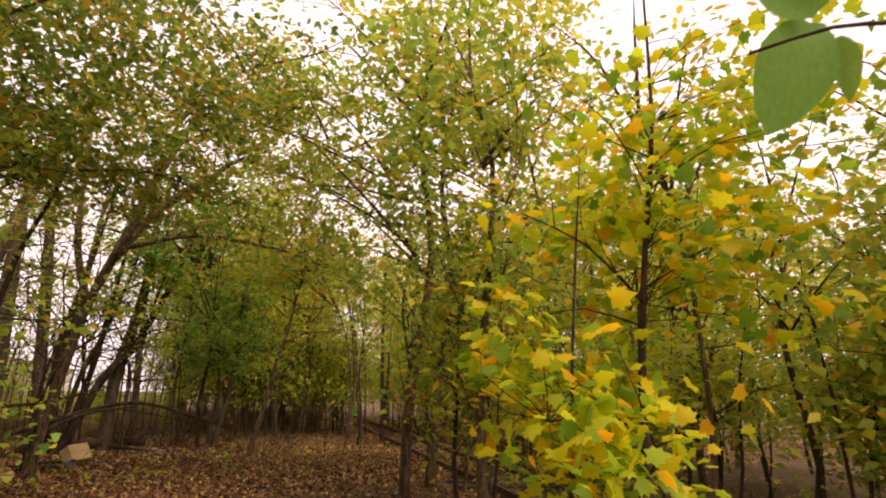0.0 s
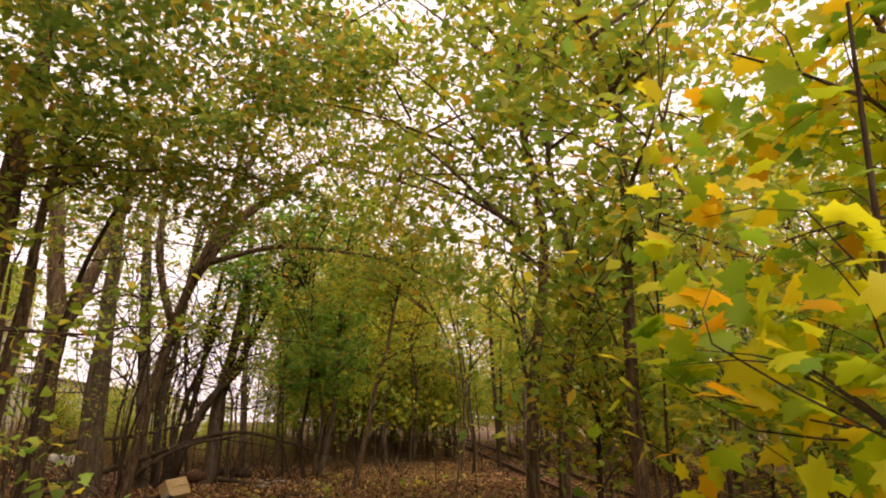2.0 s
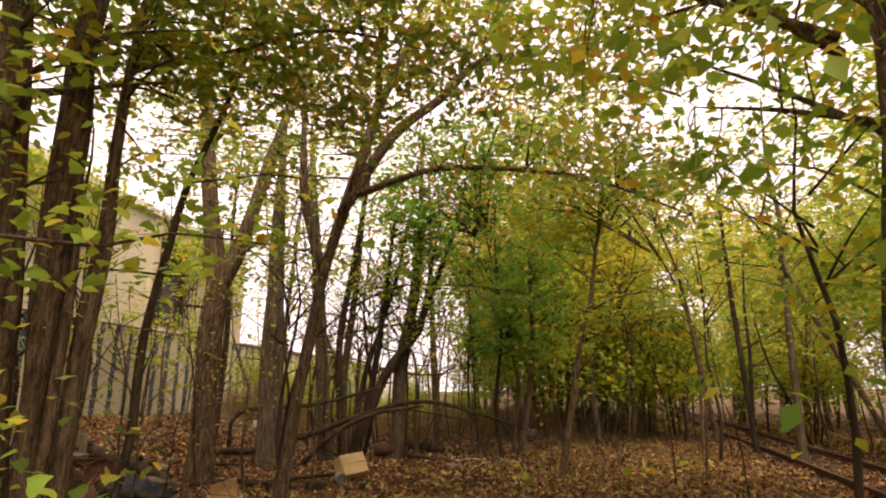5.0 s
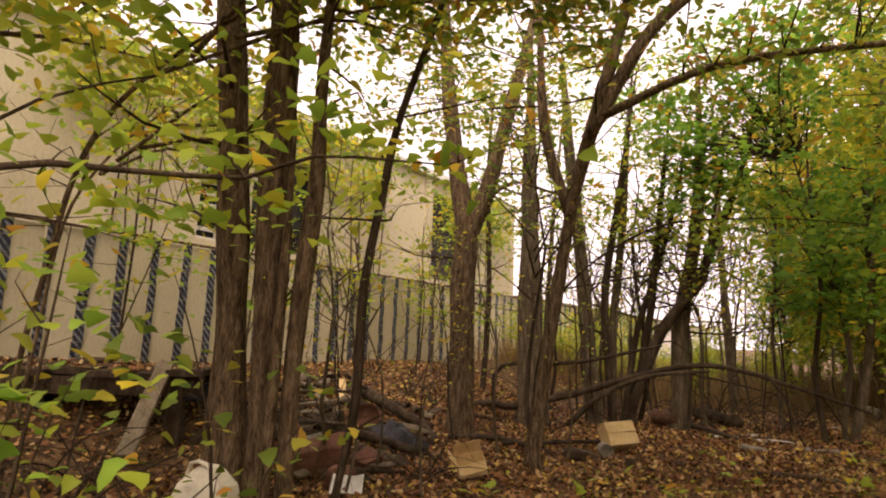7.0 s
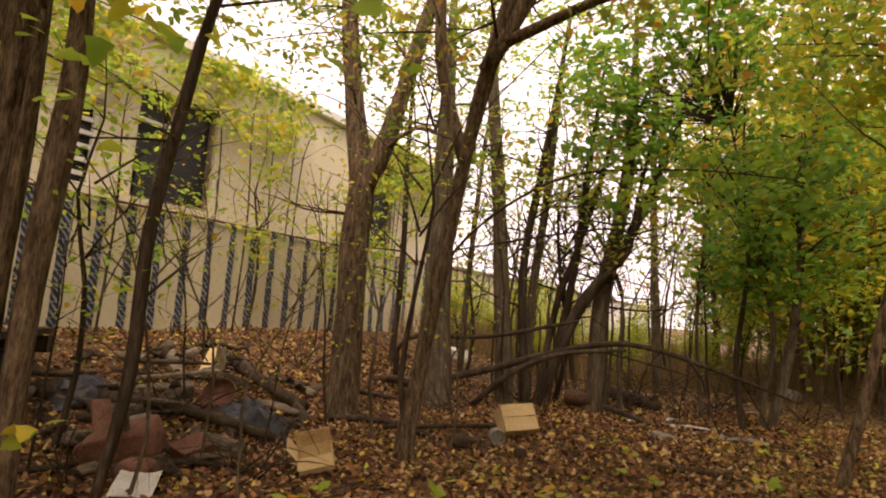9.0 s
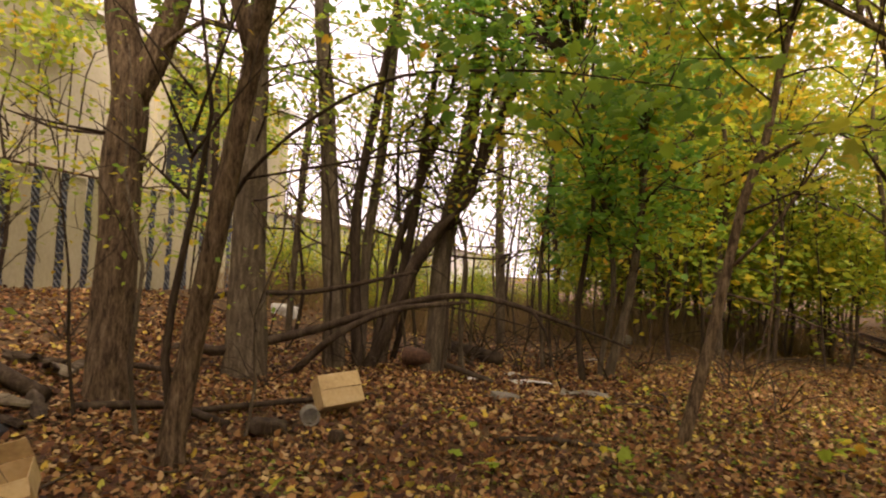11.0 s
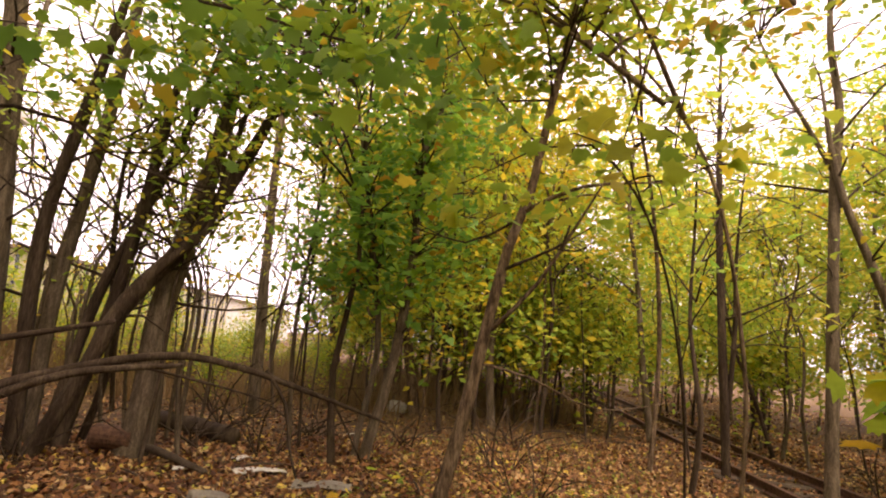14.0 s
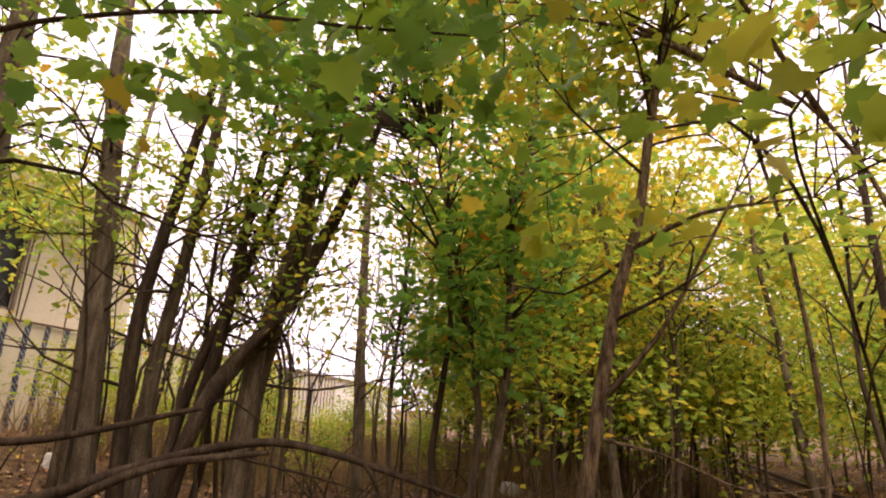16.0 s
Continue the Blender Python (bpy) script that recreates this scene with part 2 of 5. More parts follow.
def rooted(pts):
    """Runs a stem down into the ground with a flared foot."""
    a, b = np.array(pts[0], float), np.array(pts[1], float)
    g = terrain(a[0], a[1])
    d = (a - b)[:3]
    run = d / max(-d[2], 0.3)
    foot = a[:3] + run * max(a[2] - g + 0.12, 0.12) * np.array([0.5, 0.5, 1])
    mid = (foot + a[:3]) / 2
    return [(*foot, a[3] * 1.45), (*mid, a[3] * 1.1)] + [tuple(p) for p in pts] if a[2] - g > 0.25 else [(*foot, a[3] * 1.35)] + [tuple(p) for p in pts]


MAPLE = [(0.0, 0.0), (0.14, -0.06), (0.42, -0.08), (0.37, 0.1), (0.6, 0.3), (0.41, 0.38), (0.4, 0.66), (0.23, 0.6), (0.0, 1.0), (-0.23, 0.6), (-0.42, 0.64), (-0.41, 0.37), (-0.6, 0.28), (-0.37, 0.1), (-0.4, -0.1), (-0.14, -0.06)]
SHAPES = {
    "maple": ([(0, 0.26, 0.05)] + [(x, y, -0.16 * abs(x) - 0.1 * y * y) for x, y in MAPLE], [(0, k + 1, (k + 1) % 16 + 1) for k in range(16)]),
    "lobed": ([(0, 0.3, 0.05), (0, 0, 0), (0.45, 0.08, -0.06), (0.3, 0.4, -0.02), (0.26, 0.66, -0.06), (0, 1, -0.12), (-0.26, 0.66, -0.06), (-0.3, 0.4, -0.02), (-0.45, 0.08, -0.06)],
              [(0, k + 1, (k + 1) % 8 + 1) for k in range(8)]),
    "oval": ([(0, 0, 0), (0.3, 0.45, 0.07), (0, 1, -0.05), (-0.3, 0.45, 0.07)], [(0, 1, 2), (0, 2, 3)]),
    "leaf": ([(0, 0, 0), (0.24, 0.26, 0.06), (0.22, 0.64, 0.04), (0, 1, -0.08), (-0.22, 0.64, 0.04), (-0.24, 0.26, 0.06)], [(0, 1, 2), (0, 2, 3), (0, 3, 4), (0, 4, 5)]),
    "curl": ([(0, 0, 0.1), (0.34, 0.3, 0.16), (0.2, 0.75, 0.04), (0, 1, 0.16), (-0.26, 0.7, 0.1), (-0.36, 0.25, 0.02)], [(0, 1, 2), (0, 2, 3), (0, 3, 4), (0, 4, 5)]),
    "blade": ([(-0.02, 0, 0), (0.02, 0, 0), (0, 1, 0.1)], [(0, 1, 2)]),
}


def leaves(name, at, size, shape, mat, parent=None, label="", flat=0.55, seed=1, upright=False):
    """One mesh of many separate leaves at the given places."""
    g = np.random.default_rng(seed)
    at = np.asarray(at, float)
    n = len(at)
    tv, tf = SHAPES[shape]
    tv, tf = np.array(tv, float), np.array(tf)
    nrm = g.normal(0, 1, (n, 3)) * flat
    nrm[:, 2] += 1
    nrm /= np.linalg.norm(nrm, axis=1, keepdims=True)
    if upright:
        nrm, d = g.normal(0, 1, (n, 3)) * (1, 1, 0.1), g.normal(0, 0.35, (n, 3)) + (0, 0, 1)
        nrm /= np.linalg.norm(nrm, axis=1, keepdims=True)
    else:
        d = g.normal(0, 1, (n, 3)) - (0, 0, 0.5 * flat)
    v = d - nrm * (d * nrm).sum(1, keepdims=True)
    v /= np.linalg.norm(v, axis=1, keepdims=True) + 1e-9
    u = np.cross(v, nrm)
    s = size * g.uniform(0.6, 1.25, n)
    co = at[:, None, :] + s[:, None, None] * (tv[None, :, 0:1] * u[:, None] + (tv[None, :, 1:2]) * v[:, None] + tv[None, :, 2:3] * nrm[:, None])
    k = len(tv)
    tri = (tf[None] + (np.arange(n) * k)[:, None, None]).reshape(-1, 3)
    me = bpy.data.meshes.new(name)
    me.vertices.add(n * k)
    me.vertices.foreach_set("co", co.astype(np.float32).ravel())
    me.loops.add(tri.size)
    me.loops.foreach_set("vertex_index", tri.astype(np.int32).ravel())
    me.polygons.add(len(tri))
    me.polygons.foreach_set("loop_start", np.arange(0, tri.size, 3, dtype=np.int32))
    me.materials.append(mat)
    me.update()
    me.validate()
    ob = new(name, me)
    if parent:
        ob.parent = parent
        ob.matrix_parent_inverse = Matrix.Translation(-parent.location)
    if label:
        ob["label"] = label
    return ob


def clustered(centres, per, spread, seed=1, squash=0.3):
    """Leaves in flat, slightly tilted sprays round each centre."""
    g = np.random.default_rng(seed)
    centres = np.asarray(centres, float)
    c = np.repeat(centres, per, axis=0)
    tilt = np.repeat(g.normal(0, 0.28, (len(centres), 2)), per, axis=0)
    wide = np.repeat(g.uniform(0.75, 1.45, (len(centres), 1)), per, axis=0)
    d = g.normal(0, 1, c.shape) * spread * np.array([1.1, 1.1, squash]) * wide
    d[:, 2] += (d[:, :2] * tilt).sum(1)
    p = c + d
    return p[(from_path(p[:, 0], p[:, 1]) > 0.95) | (p[:, 2] < 0.6) | (p[:, 2] > 3.0)]


def twigs_to(centres, lines, r=0.01, seed=1):
    """Thin twigs that run from the nearest limb out to each leaf cluster."""
    g = np.random.default_rng(seed)
    anchor = np.concatenate([np.array(smooth_line(p, 0.3)) for p in lines])
    out = []
    for c in centres:
        d = np.linalg.norm((anchor[:, :3] - c) * (1, 1, 0.8) + (0, 0, 0.25), axis=1)
        a = anchor[int(np.argmin(d))]
        m = (a[:3] + c) / 2 + g.normal(0, 0.08, 3) + (0, 0, 0.08)
        out.append(tube([(*a[:3], min(r * 1.8, a[3])), (*m, r * 1.1), (*c, r * 0.4)], 3, 0, 2.0))
    return join(out)


def ball(n, centre, radii, seed):
    g = np.random.default_rng(seed)
    d = g.normal(0, 1, (n, 3))
    d /= np.linalg.norm(d, axis=1, keepdims=True)
    return np.array(centre) + d * (g.uniform(0, 1, (n, 1)) ** 0.45) * np.array(radii)


def tree(name, stems, label, bark=BARK, crown=None, sides=10, category="tree", group=""):
    """stems: (part name, points). crown: clusters, per cluster, spread, leaf size, shape, material."""
    base = stems[0][1][0]
    t = thing(name, (base[0], base[1], terrain(base[0], base[1])), label, category, group)
    slim = 0.95 if base[3] > 0.16 else 0.72
    stems = [(nm, [(x, y, z, r * slim) for x, y, z, r in pts]) for nm, pts in stems]
    for k, (nm, pts) in enumerate(stems):
        v, f = tube(rooted(pts) if nm in ("trunk", "stem") else pts, sides if pts[0][3] > 0.06 else 6, 0.14, seed=k * 3.7 + base[0])
        mesh_object(nm, v, f, bark, t, smooth=True)
    g = np.random.default_rng(int(abs(base[0] * 91 + base[1] * 17) * 10))
    trunk = np.array(smooth_line(stems[0][1]))
    if trunk[-1][2] - trunk[0][2] > 3.5:
        for k in range(7):
            q = trunk[int(len(trunk) * g.uniform(0.22, 0.8))]
            a, ln, r = g.uniform(0, 6.28), g.uniform(0.7, 1.7), min(q[3] * 0.35, 0.022)
            d1 = np.array([math.cos(a), math.sin(a), g.uniform(-0.15, 0.6)]) * ln
            bend = q[:3] + d1 * 0.5 + g.normal(0, 0.08, 3)
            tip = q[:3] + d1 + (0, 0, g.uniform(-0.25, 0.3))
            v, f = tube([(*q[:3], r), (*bend, r * 0.65), (*tip, r * 0.2)], 5, 0, 0.3)
            mesh_object("branch", v, f, DARK_BARK, t, smooth=True)
            fork = bend + np.array([math.cos(a + 0.8), math.sin(a + 0.8), 0.25]) * ln * 0.4
            v, f = tube([(*bend, r * 0.5), (*((bend + fork) / 2 + g.normal(0, 0.03, 3)), r * 0.35), (*fork, r * 0.12)], 4, 0, 0.3)
            mesh_object("branch", v, f, DARK_BARK, t, smooth=True)
    if crown:
        c, per, spread, size, shape, mat, seed = crown
        v, f = twigs_to(c, [p for _, p in stems], 0.009 if base[3] > 0.06 else 0.003, seed)
        tagged(mesh_object("twig_mass", v, f, DARK_BARK, t), kind="stuff")
        tagged(leaves("crown", clustered(c, per, spread, seed), size, shape, mat, t, seed=seed, flat=0.7 if shape == "maple" else 0.5), kind="stuff")
    return t


# ---- ground ----
def build_ground():
    xs = np.concatenate([[-400, -120, -50, -25], np.arange(-14, 16.01, 0.3), [25, 50, 120, 400]])
    ys = np.concatenate([[-400, -120, -40, -15], np.arange(-8, 26.01, 0.3), [35, 50, 120, 400]])
    verts = [(x, y, terrain(x, y) if -14.1 < x < 16.1 and -8.1 < y < 26.1 else terrain(min(max(x, -14), 16), min(max(y, -8), 26))) for y in ys for x in xs]
    w = len(xs)
    faces = [(j * w + i, j * w + i + 1, (j + 1) * w + i + 1, (j + 1) * w + i) for j in range(len(ys) - 1) for i in range(w - 1)]
    tagged(mesh_object("ground", verts, faces, GROUND, smooth=True), "brown woodland soil under fallen autumn leaves", "ground", kind="structure")


build_ground()


def scatter(n, x0, x1, y0, y1, lift, seed, keep=None):
    g = np.random.default_rng(seed)
    p = g.uniform((x0, y0), (x1, y1), (n, 2))
    if keep is not None:
        p = p[[keep(x, y) for x, y in p]]
    return np.array([(x, y, terrain(x, y) + lift * g.uniform(0, 1)) for x, y in p])


# ---- building, its windows and the fence ----
def wall_point(s, off, z):
    p = FENCE_A + FENCE_U * s + FENCE_N * off
    return (p[0], p[1], z)


def wall_box(bm, s0, s1, o0, o1, z0, z1):
    v = [bm.verts.new(wall_point(s, o, z)) for z in (z0, z1) for s, o in ((s0, o0), (s1, o0), (s1, o1), (s0, o1))]
    for q in ((0, 1, 2, 3)[::-1], (4, 5, 6, 7), (0, 1, 5, 4), (1, 2, 6, 5), (2, 3, 7, 6), (3, 0, 4, 7)):
        bm.faces.new([v[i] for i in q])
    return bm


def slab(name, s0, s1, o0, o1, z0, z1, mat, parent=None, label=""):
    bm = wall_box(bmesh.new(), s0, s1, o0, o1, z0, z1)
    bmesh.ops.recalc_face_normals(bm, faces=bm.faces)
    return part(name, bm, mat, parent, label)


def build_building():
    b = thing("warehouse", wall_point(4, 1.5, 0.85), "long cream rendered warehouse with dark broken windows behind the fence", "building")
    bm = bmesh.new()
    holes = [(-0.45, 0.15, 3.4, 5.1), (0.85, 2.7, 3.4, 5.7), (7.9, 9.8, 3.4, 6.3)]
    s = -22.0
    for h0, h1, z0, z1 in holes:
        wall_box(bm, s, h0, 1.5, 1.8, 0.5, 6.75)
        wall_box(bm, h0, h1, 1.5, 1.8, 0.5, z0)
        wall_box(bm, h0, h1, 1.5, 1.8, z1, 6.75)
        s = h1
    wall_box(bm, s, 13.6, 1.5, 1.8, 0.5, 6.75)
    wall_box(bm, 13.3, 13.6, 1.8, 12, 0.5, 6.75)
    wall_box(bm, -22, -21.7, 1.8, 12, 0.5, 6.75)
    wall_box(bm, -22, 13.6, 12, 12.3, 0.5, 6.75)
    bmesh.ops.recalc_face_normals(bm, faces=bm.faces)
    part("wall", bm, STUCCO, b)
    slab("roof", -22.3, 13.85, 1.3, 12.5, 6.75, 6.95, PALE_WALL, b, "thin flat roof edge")
    for s in (-8.6, -2.5, 4.2, 7.4, 13.2):
        slab("pilaster", s, s + 0.35, 1.42, 1.5, 0.6, 6.7, STUCCO, b)
    for k, (h0, h1, z0, z1) in enumerate(holes):
        # Black panel in the opening stands in for the unlit room behind it.
        w = slab("window", h0, h1, 1.74, 1.79, z0, z1, DARKROOM_AND_SHEET, b, "window opening filled with black for the dark room inside")
        for a, c, e, g in ((h0, h1, z0, z0 + 0.07), (h0, h1, z1 - 0.07, z1), (h0, h0 + 0.07, z0 + 0.07, z1 - 0.07), (h1 - 0.07, h1, z0 + 0.07, z1 - 0.07)):
            slab("frame", a, c, 1.6, 1.7, e, g, PALE_WALL if k == 0 else TIMBER, w)
        if k == 0:
            for j in range(6):
                slab("slat", h0 + 0.07, h1 - 0.07, 1.62, 1.68, z0 + 0.2 + j * 0.26, z0 + 0.28 + j * 0.26, PALE_WALL, w)
        if k == 1:
            slab("torn_sheet", h0 + 0.1, h1 - 0.6, 1.55, 1.57, z0 + 0.05, z0 + 1.0, DARKROOM_AND_SHEET, w, "torn black plastic sheet")
            slab("mullion", h0 + 0.75, h0 + 0.82, 1.6, 1.7, z0 + 1.0, z1 - 0.07, TIMBER, w)
            slab("lintel", h0, h0 + 0.9, 1.45, 1.55, z1 - 0.75, z1 - 0.68, PALE_WALL, w, "pale bent strip")
    far = thing("far_shed", wall_point(30, 2, 0.8), "low pale grey shed farther along the fence", "building")
    slab("wall", 15.5, 60, 2.2, 9, 0.4, 3.3, PALE_WALL, far)
    slab("roof", 15.3, 60.2, 2.0, 9.2, 3.3, 3.45, TIMBER, far)


build_building()


def build_fence():
    f = thing("fence", wall_point(0, 0, 0.85), "tall cream panel fence with dark blue woven strips and a steel top rail", "fence", kind="structure")
    s = -9.0
    while s < 30:
        z0 = terrain(*wall_point(s, 0, 0)[:2]) - 0.05
        lean = 0.05 * noise.noise((s, 3.1, 0))
        wide = 0.13 + 0.03 * noise.noise((s * 2.0, 0.4, 0))
        bm = bmesh.new()
        for j in range(9):
            za, zb = z0 + (2.98 - z0) * j / 9, z0 + (2.98 - z0) * (j + 1) / 9
            d = 0.012 * math.sin(j * 2.1 + s)
            wall_box(bm, s + lean * j / 9, s + wide + lean * j / 9, -0.03 - d, -0.008 - d, za, zb - 0.006)
        bmesh.ops.recalc_face_normals(bm, faces=bm.faces)
        part("strip", bm, SLATE, f)
        slab("panel", s + wide + 0.004, s + 0.526, -0.004 + 0.006 * noise.noise((s, 0, 9)), 0.02, z0, 2.96 + 0.02 * noise.noise((s, 7, 0)), STUCCO, f)
        s += 0.53
    v, g = tube([(*wall_point(-9, -0.05, 3.0), 0.024), (*wall_point(10, -0.05, 3.0), 0.024), (*wall_point(30, -0.05, 3.0), 0.024)], 8, 0)
    mesh_object("top_rail", v, g, RUSTY, f, "dark steel top rail", smooth=True)


build_fence()


# ---- railway ----
def build_rails():
    u, n = np.array([0.357, 0.934]), np.array([0.934, -0.357])
    o = np.array([7.05, 9.2])
    t = thing("railway_track", (7.05, 9.2, 0), "disused rusty railway track half buried in fallen leaves", "railway track")
    prof = [(-0.06, 0), (0.06, 0), (0.06, 0.015), (0.012, 0.035), (0.012, 0.1), (0.035, 0.112), (0.035, 0.14), (-0.035, 0.14), (-0.035, 0.112), (-0.012, 0.1), (-0.012, 0.035), (-0.06, 0.015)]
    for k in (0, 1):
        verts, faces = [], []
        ss = np.arange(-15, 46, 1.5)
        for s in ss:
            p = o + u * s + n * (k * 1.02)
            z = 0.0 + 0.01 * math.sin(s * 0.7 + k)
            verts += [(p[0] + n[0] * a, p[1] + n[1] * a, z + b) for a, b in prof]
        for i in range(len(ss) - 1):
            for j in range(12):
                a, b = i * 12 + j, i * 12 + (j + 1) % 12
                faces.append((a, b, b + 12, a + 12))
        faces += [tuple(range(12)), tuple(range(len(verts) - 12, len(verts)))]
        mesh_object("rail", verts, faces, RUSTY, t)
    for i in range(46):
        s = -6 + i * 0.62 + rng.uniform(-0.04, 0.04)
        c = o + u * s + n * 0.51
        bm = bmesh.new()
        bmesh.ops.create_cube(bm, size=1, matrix=pose(c[0], c[1], -0.05, rng.uniform(-2, 2), rng.uniform(-2, 2), -20.9 + rng.uniform(-4, 4)) @ Matrix.Diagonal((rng.uniform(1.75, 2.05), 0.21, 0.14, 1)))
        bmesh.ops.bevel(bm, geom=bm.edges[:], offset=0.02, segments=1, affect="EDGES")
        part("sleeper", bm, DEADWOOD, t)


build_rails()


# ---- the trees beside the path ----
def over(lines, n, seed, spread, low=0.35, lift=0.0):
    """Cluster centres spread about the upper run of the given limbs."""
    g = np.random.default_rng(seed)
    a = np.concatenate([np.array(smooth_line(p, 0.15))[int(low * len(smooth_line(p, 0.15))):] for p in lines])
    c = a[g.integers(0, len(a), n), :3] + g.normal(0, 1, (n, 3)) * np.array(spread)
    c[:, 2] += lift
    return c


A1 = [(-3.04, 9.71, 0.03, 0.27), (-3.01, 9.72, 0.96, 0.216), (-3.05, 9.71, 2.33, 0.199), (-3.01, 9.72, 3.25, 0.208), (-3.19, 9.68, 4.32, 0.144), (-3.4, 9.64, 5.9, 0.119), (-3.6, 9.8, 8.2, 0.051)]
A2 = [(-2.99, 9.73, 3.15, 0.153), (-2.69, 9.8, 3.98, 0.134), (-2.42, 9.87, 5.1, 0.121), (-2.1, 9.92, 6.4, 0.085), (-1.7, 10.1, 8.3, 0.043)]
tree("forked_tree", [("trunk", A1), ("limb", A2), ("branch", [(-2.9, 9.75, 3.6, 0.04), (-2.2, 9.6, 4.0, 0.03), (-1.5, 9.3, 3.7, 0.014)])],
     "stout forked tree with furrowed brown bark on the bank", BARK, (over([A1, A2], 70, 3, (1.2, 1.0, 0.7), 0.55), 52, 0.28, 0.12, "leaf", MID_GREEN, 11), 14)

B1 = [(-1.47, 8.18, 0.33, 0.137), (-1.36, 8.21, 1.21, 0.115), (-1.2, 8.22, 2.22, 0.11), (-1.03, 8.16, 3.16, 0.104), (-0.82, 7.95, 3.85, 0.12), (-0.54, 7.8, 4.7, 0.112), (-0.3, 7.82, 5.58, 0.1), (0.26, 7.86, 7.09, 0.072), (0.6, 7.9, 8.6, 0.032)]
B2 = [(-1.05, 8.2, 3.1, 0.105), (-1.3, 8.22, 3.89, 0.099), (-1.42, 8.2, 4.6, 0.084), (-1.5, 8.3, 6.6, 0.045)]
B3 = [(-0.78, 7.85, 3.95, 0.12), (-0.1, 7.83, 5.14, 0.115), (0.66, 7.89, 5.86, 0.1), (1.35, 7.93, 6.61, 0.08), (2.12, 7.99, 6.66, 0.064), (3.8, 8.1, 6.48, 0.048), (4.78, 8.17, 6.25, 0.03)]
B4 = [(-0.62, 7.82, 4.22, 0.08), (0.63, 7.88, 4.69, 0.062), (2.0, 7.98, 4.75, 0.052), (3.2, 8.06, 4.63, 0.042), (4.74, 8.16, 4.13, 0.02)]
B5 = [(-0.3, 7.82, 5.58, 0.07), (-0.2, 6.4, 6.4, 0.05), (0.2, 4.6, 6.7, 0.03), (0.9, 2.6, 6.4, 0.014)]
tree("leaning_tree", [("trunk", B1), ("limb", B2), ("limb", B3), ("limb", B4), ("limb", B5)],
     "leaning grey-brown tree whose long limbs arch over the path", BARK,
     (np.concatenate([over([B1, B2], 50, 4, (1.0, 0.9, 0.8), 0.6), over([B3, B4], 85, 5, (0.5, 0.8, 0.45), 0.3, 0.15), over([B5], 30, 6, (0.6, 0.6, 0.4), 0.2)]), 48, 0.26, 0.12, "leaf", MID_GREEN, 12), 12)

C1 = [(-3.18, 4.83, 0.56, 0.19), (-3.21, 4.81, 1.44, 0.131), (-3.27, 4.79, 2.36, 0.148), (-3.35, 4.76, 3.35, 0.139), (-3.48, 4.7, 4.63, 0.131), (-3.7, 4.5, 7.4, 0.057)]
C2 = [(-2.94, 4.92, 0.45, 0.088), (-2.96, 4.92, 1.44, 0.102), (-2.98, 4.91, 2.62, 0.142), (-2.98, 4.91, 3.89, 0.14), (-2.98, 4.91, 4.76, 0.12), (-2.9, 5.1, 7.5, 0.05)]
C3 = [(-2.71, 4.98, 0.34, 0.076), (-2.71, 4.98, 1.23, 0.078), (-2.67, 5.0, 2.14, 0.086), (-2.62, 5.01, 2.86, 0.071), (-2.63, 5.01, 3.88, 0.054), (-2.5, 5.02, 6.0, 0.03)]
C4 = [(-2.79, 4.84, 0.4, 0.053), (-2.77, 4.85, 1.45, 0.049), (-2.77, 4.86, 2.26, 0.041), (-2.8, 4.9, 3.2, 0.02)]
tree("clump_tree", [("trunk", C1), ("trunk", C2), ("trunk", C3), ("trunk", C4)],
     "clump of four dark stringy trunks close to the path", BARK, (over([C1, C2, C3], 60, 8, (1.0, 0.9, 0.6), 0.6), 48, 0.28, 0.12, "leaf", YELLOW_GREEN, 13), 12)

T1 = [(-2.52, 5.45, 0.22, 0.051), (-2.41, 5.5, 0.99, 0.055), (-2.39, 5.5, 1.96, 0.056), (-2.27, 5.55, 2.83, 0.053), (-2.16, 5.6, 3.54, 0.05), (-1.87, 5.72, 4.57, 0.04), (-1.5, 5.9, 6.2, 0.02)]
tree("slender_tree", [("trunk", T1)], "slender bare leaning stem beside the trunk clump", DARK_BARK, (over([T1], 14, 9, (0.5, 0.5, 0.4), 0.6), 40, 0.25, 0.12, "leaf", LIGHT_GREEN, 14), 8)

D1 = [(-2.33, 11.56, 0.0, 0.305), (-2.36, 11.56, 1.11, 0.26), (-2.38, 11.56, 2.18, 0.235), (-2.39, 11.56, 3.59, 0.18), (-2.42, 11.56, 4.69, 0.15), (-2.43, 11.56, 7.4, 0.05)]
tree("thick_tree", [("trunk", D1)], "thick straight grey trunk at the foot of the bank", GREY_BARK, (over([D1], 40, 10, (1.0, 1.0, 0.5), 0.6), 44, 0.3, 0.12, "leaf", LIGHT_GREEN, 15), 12)

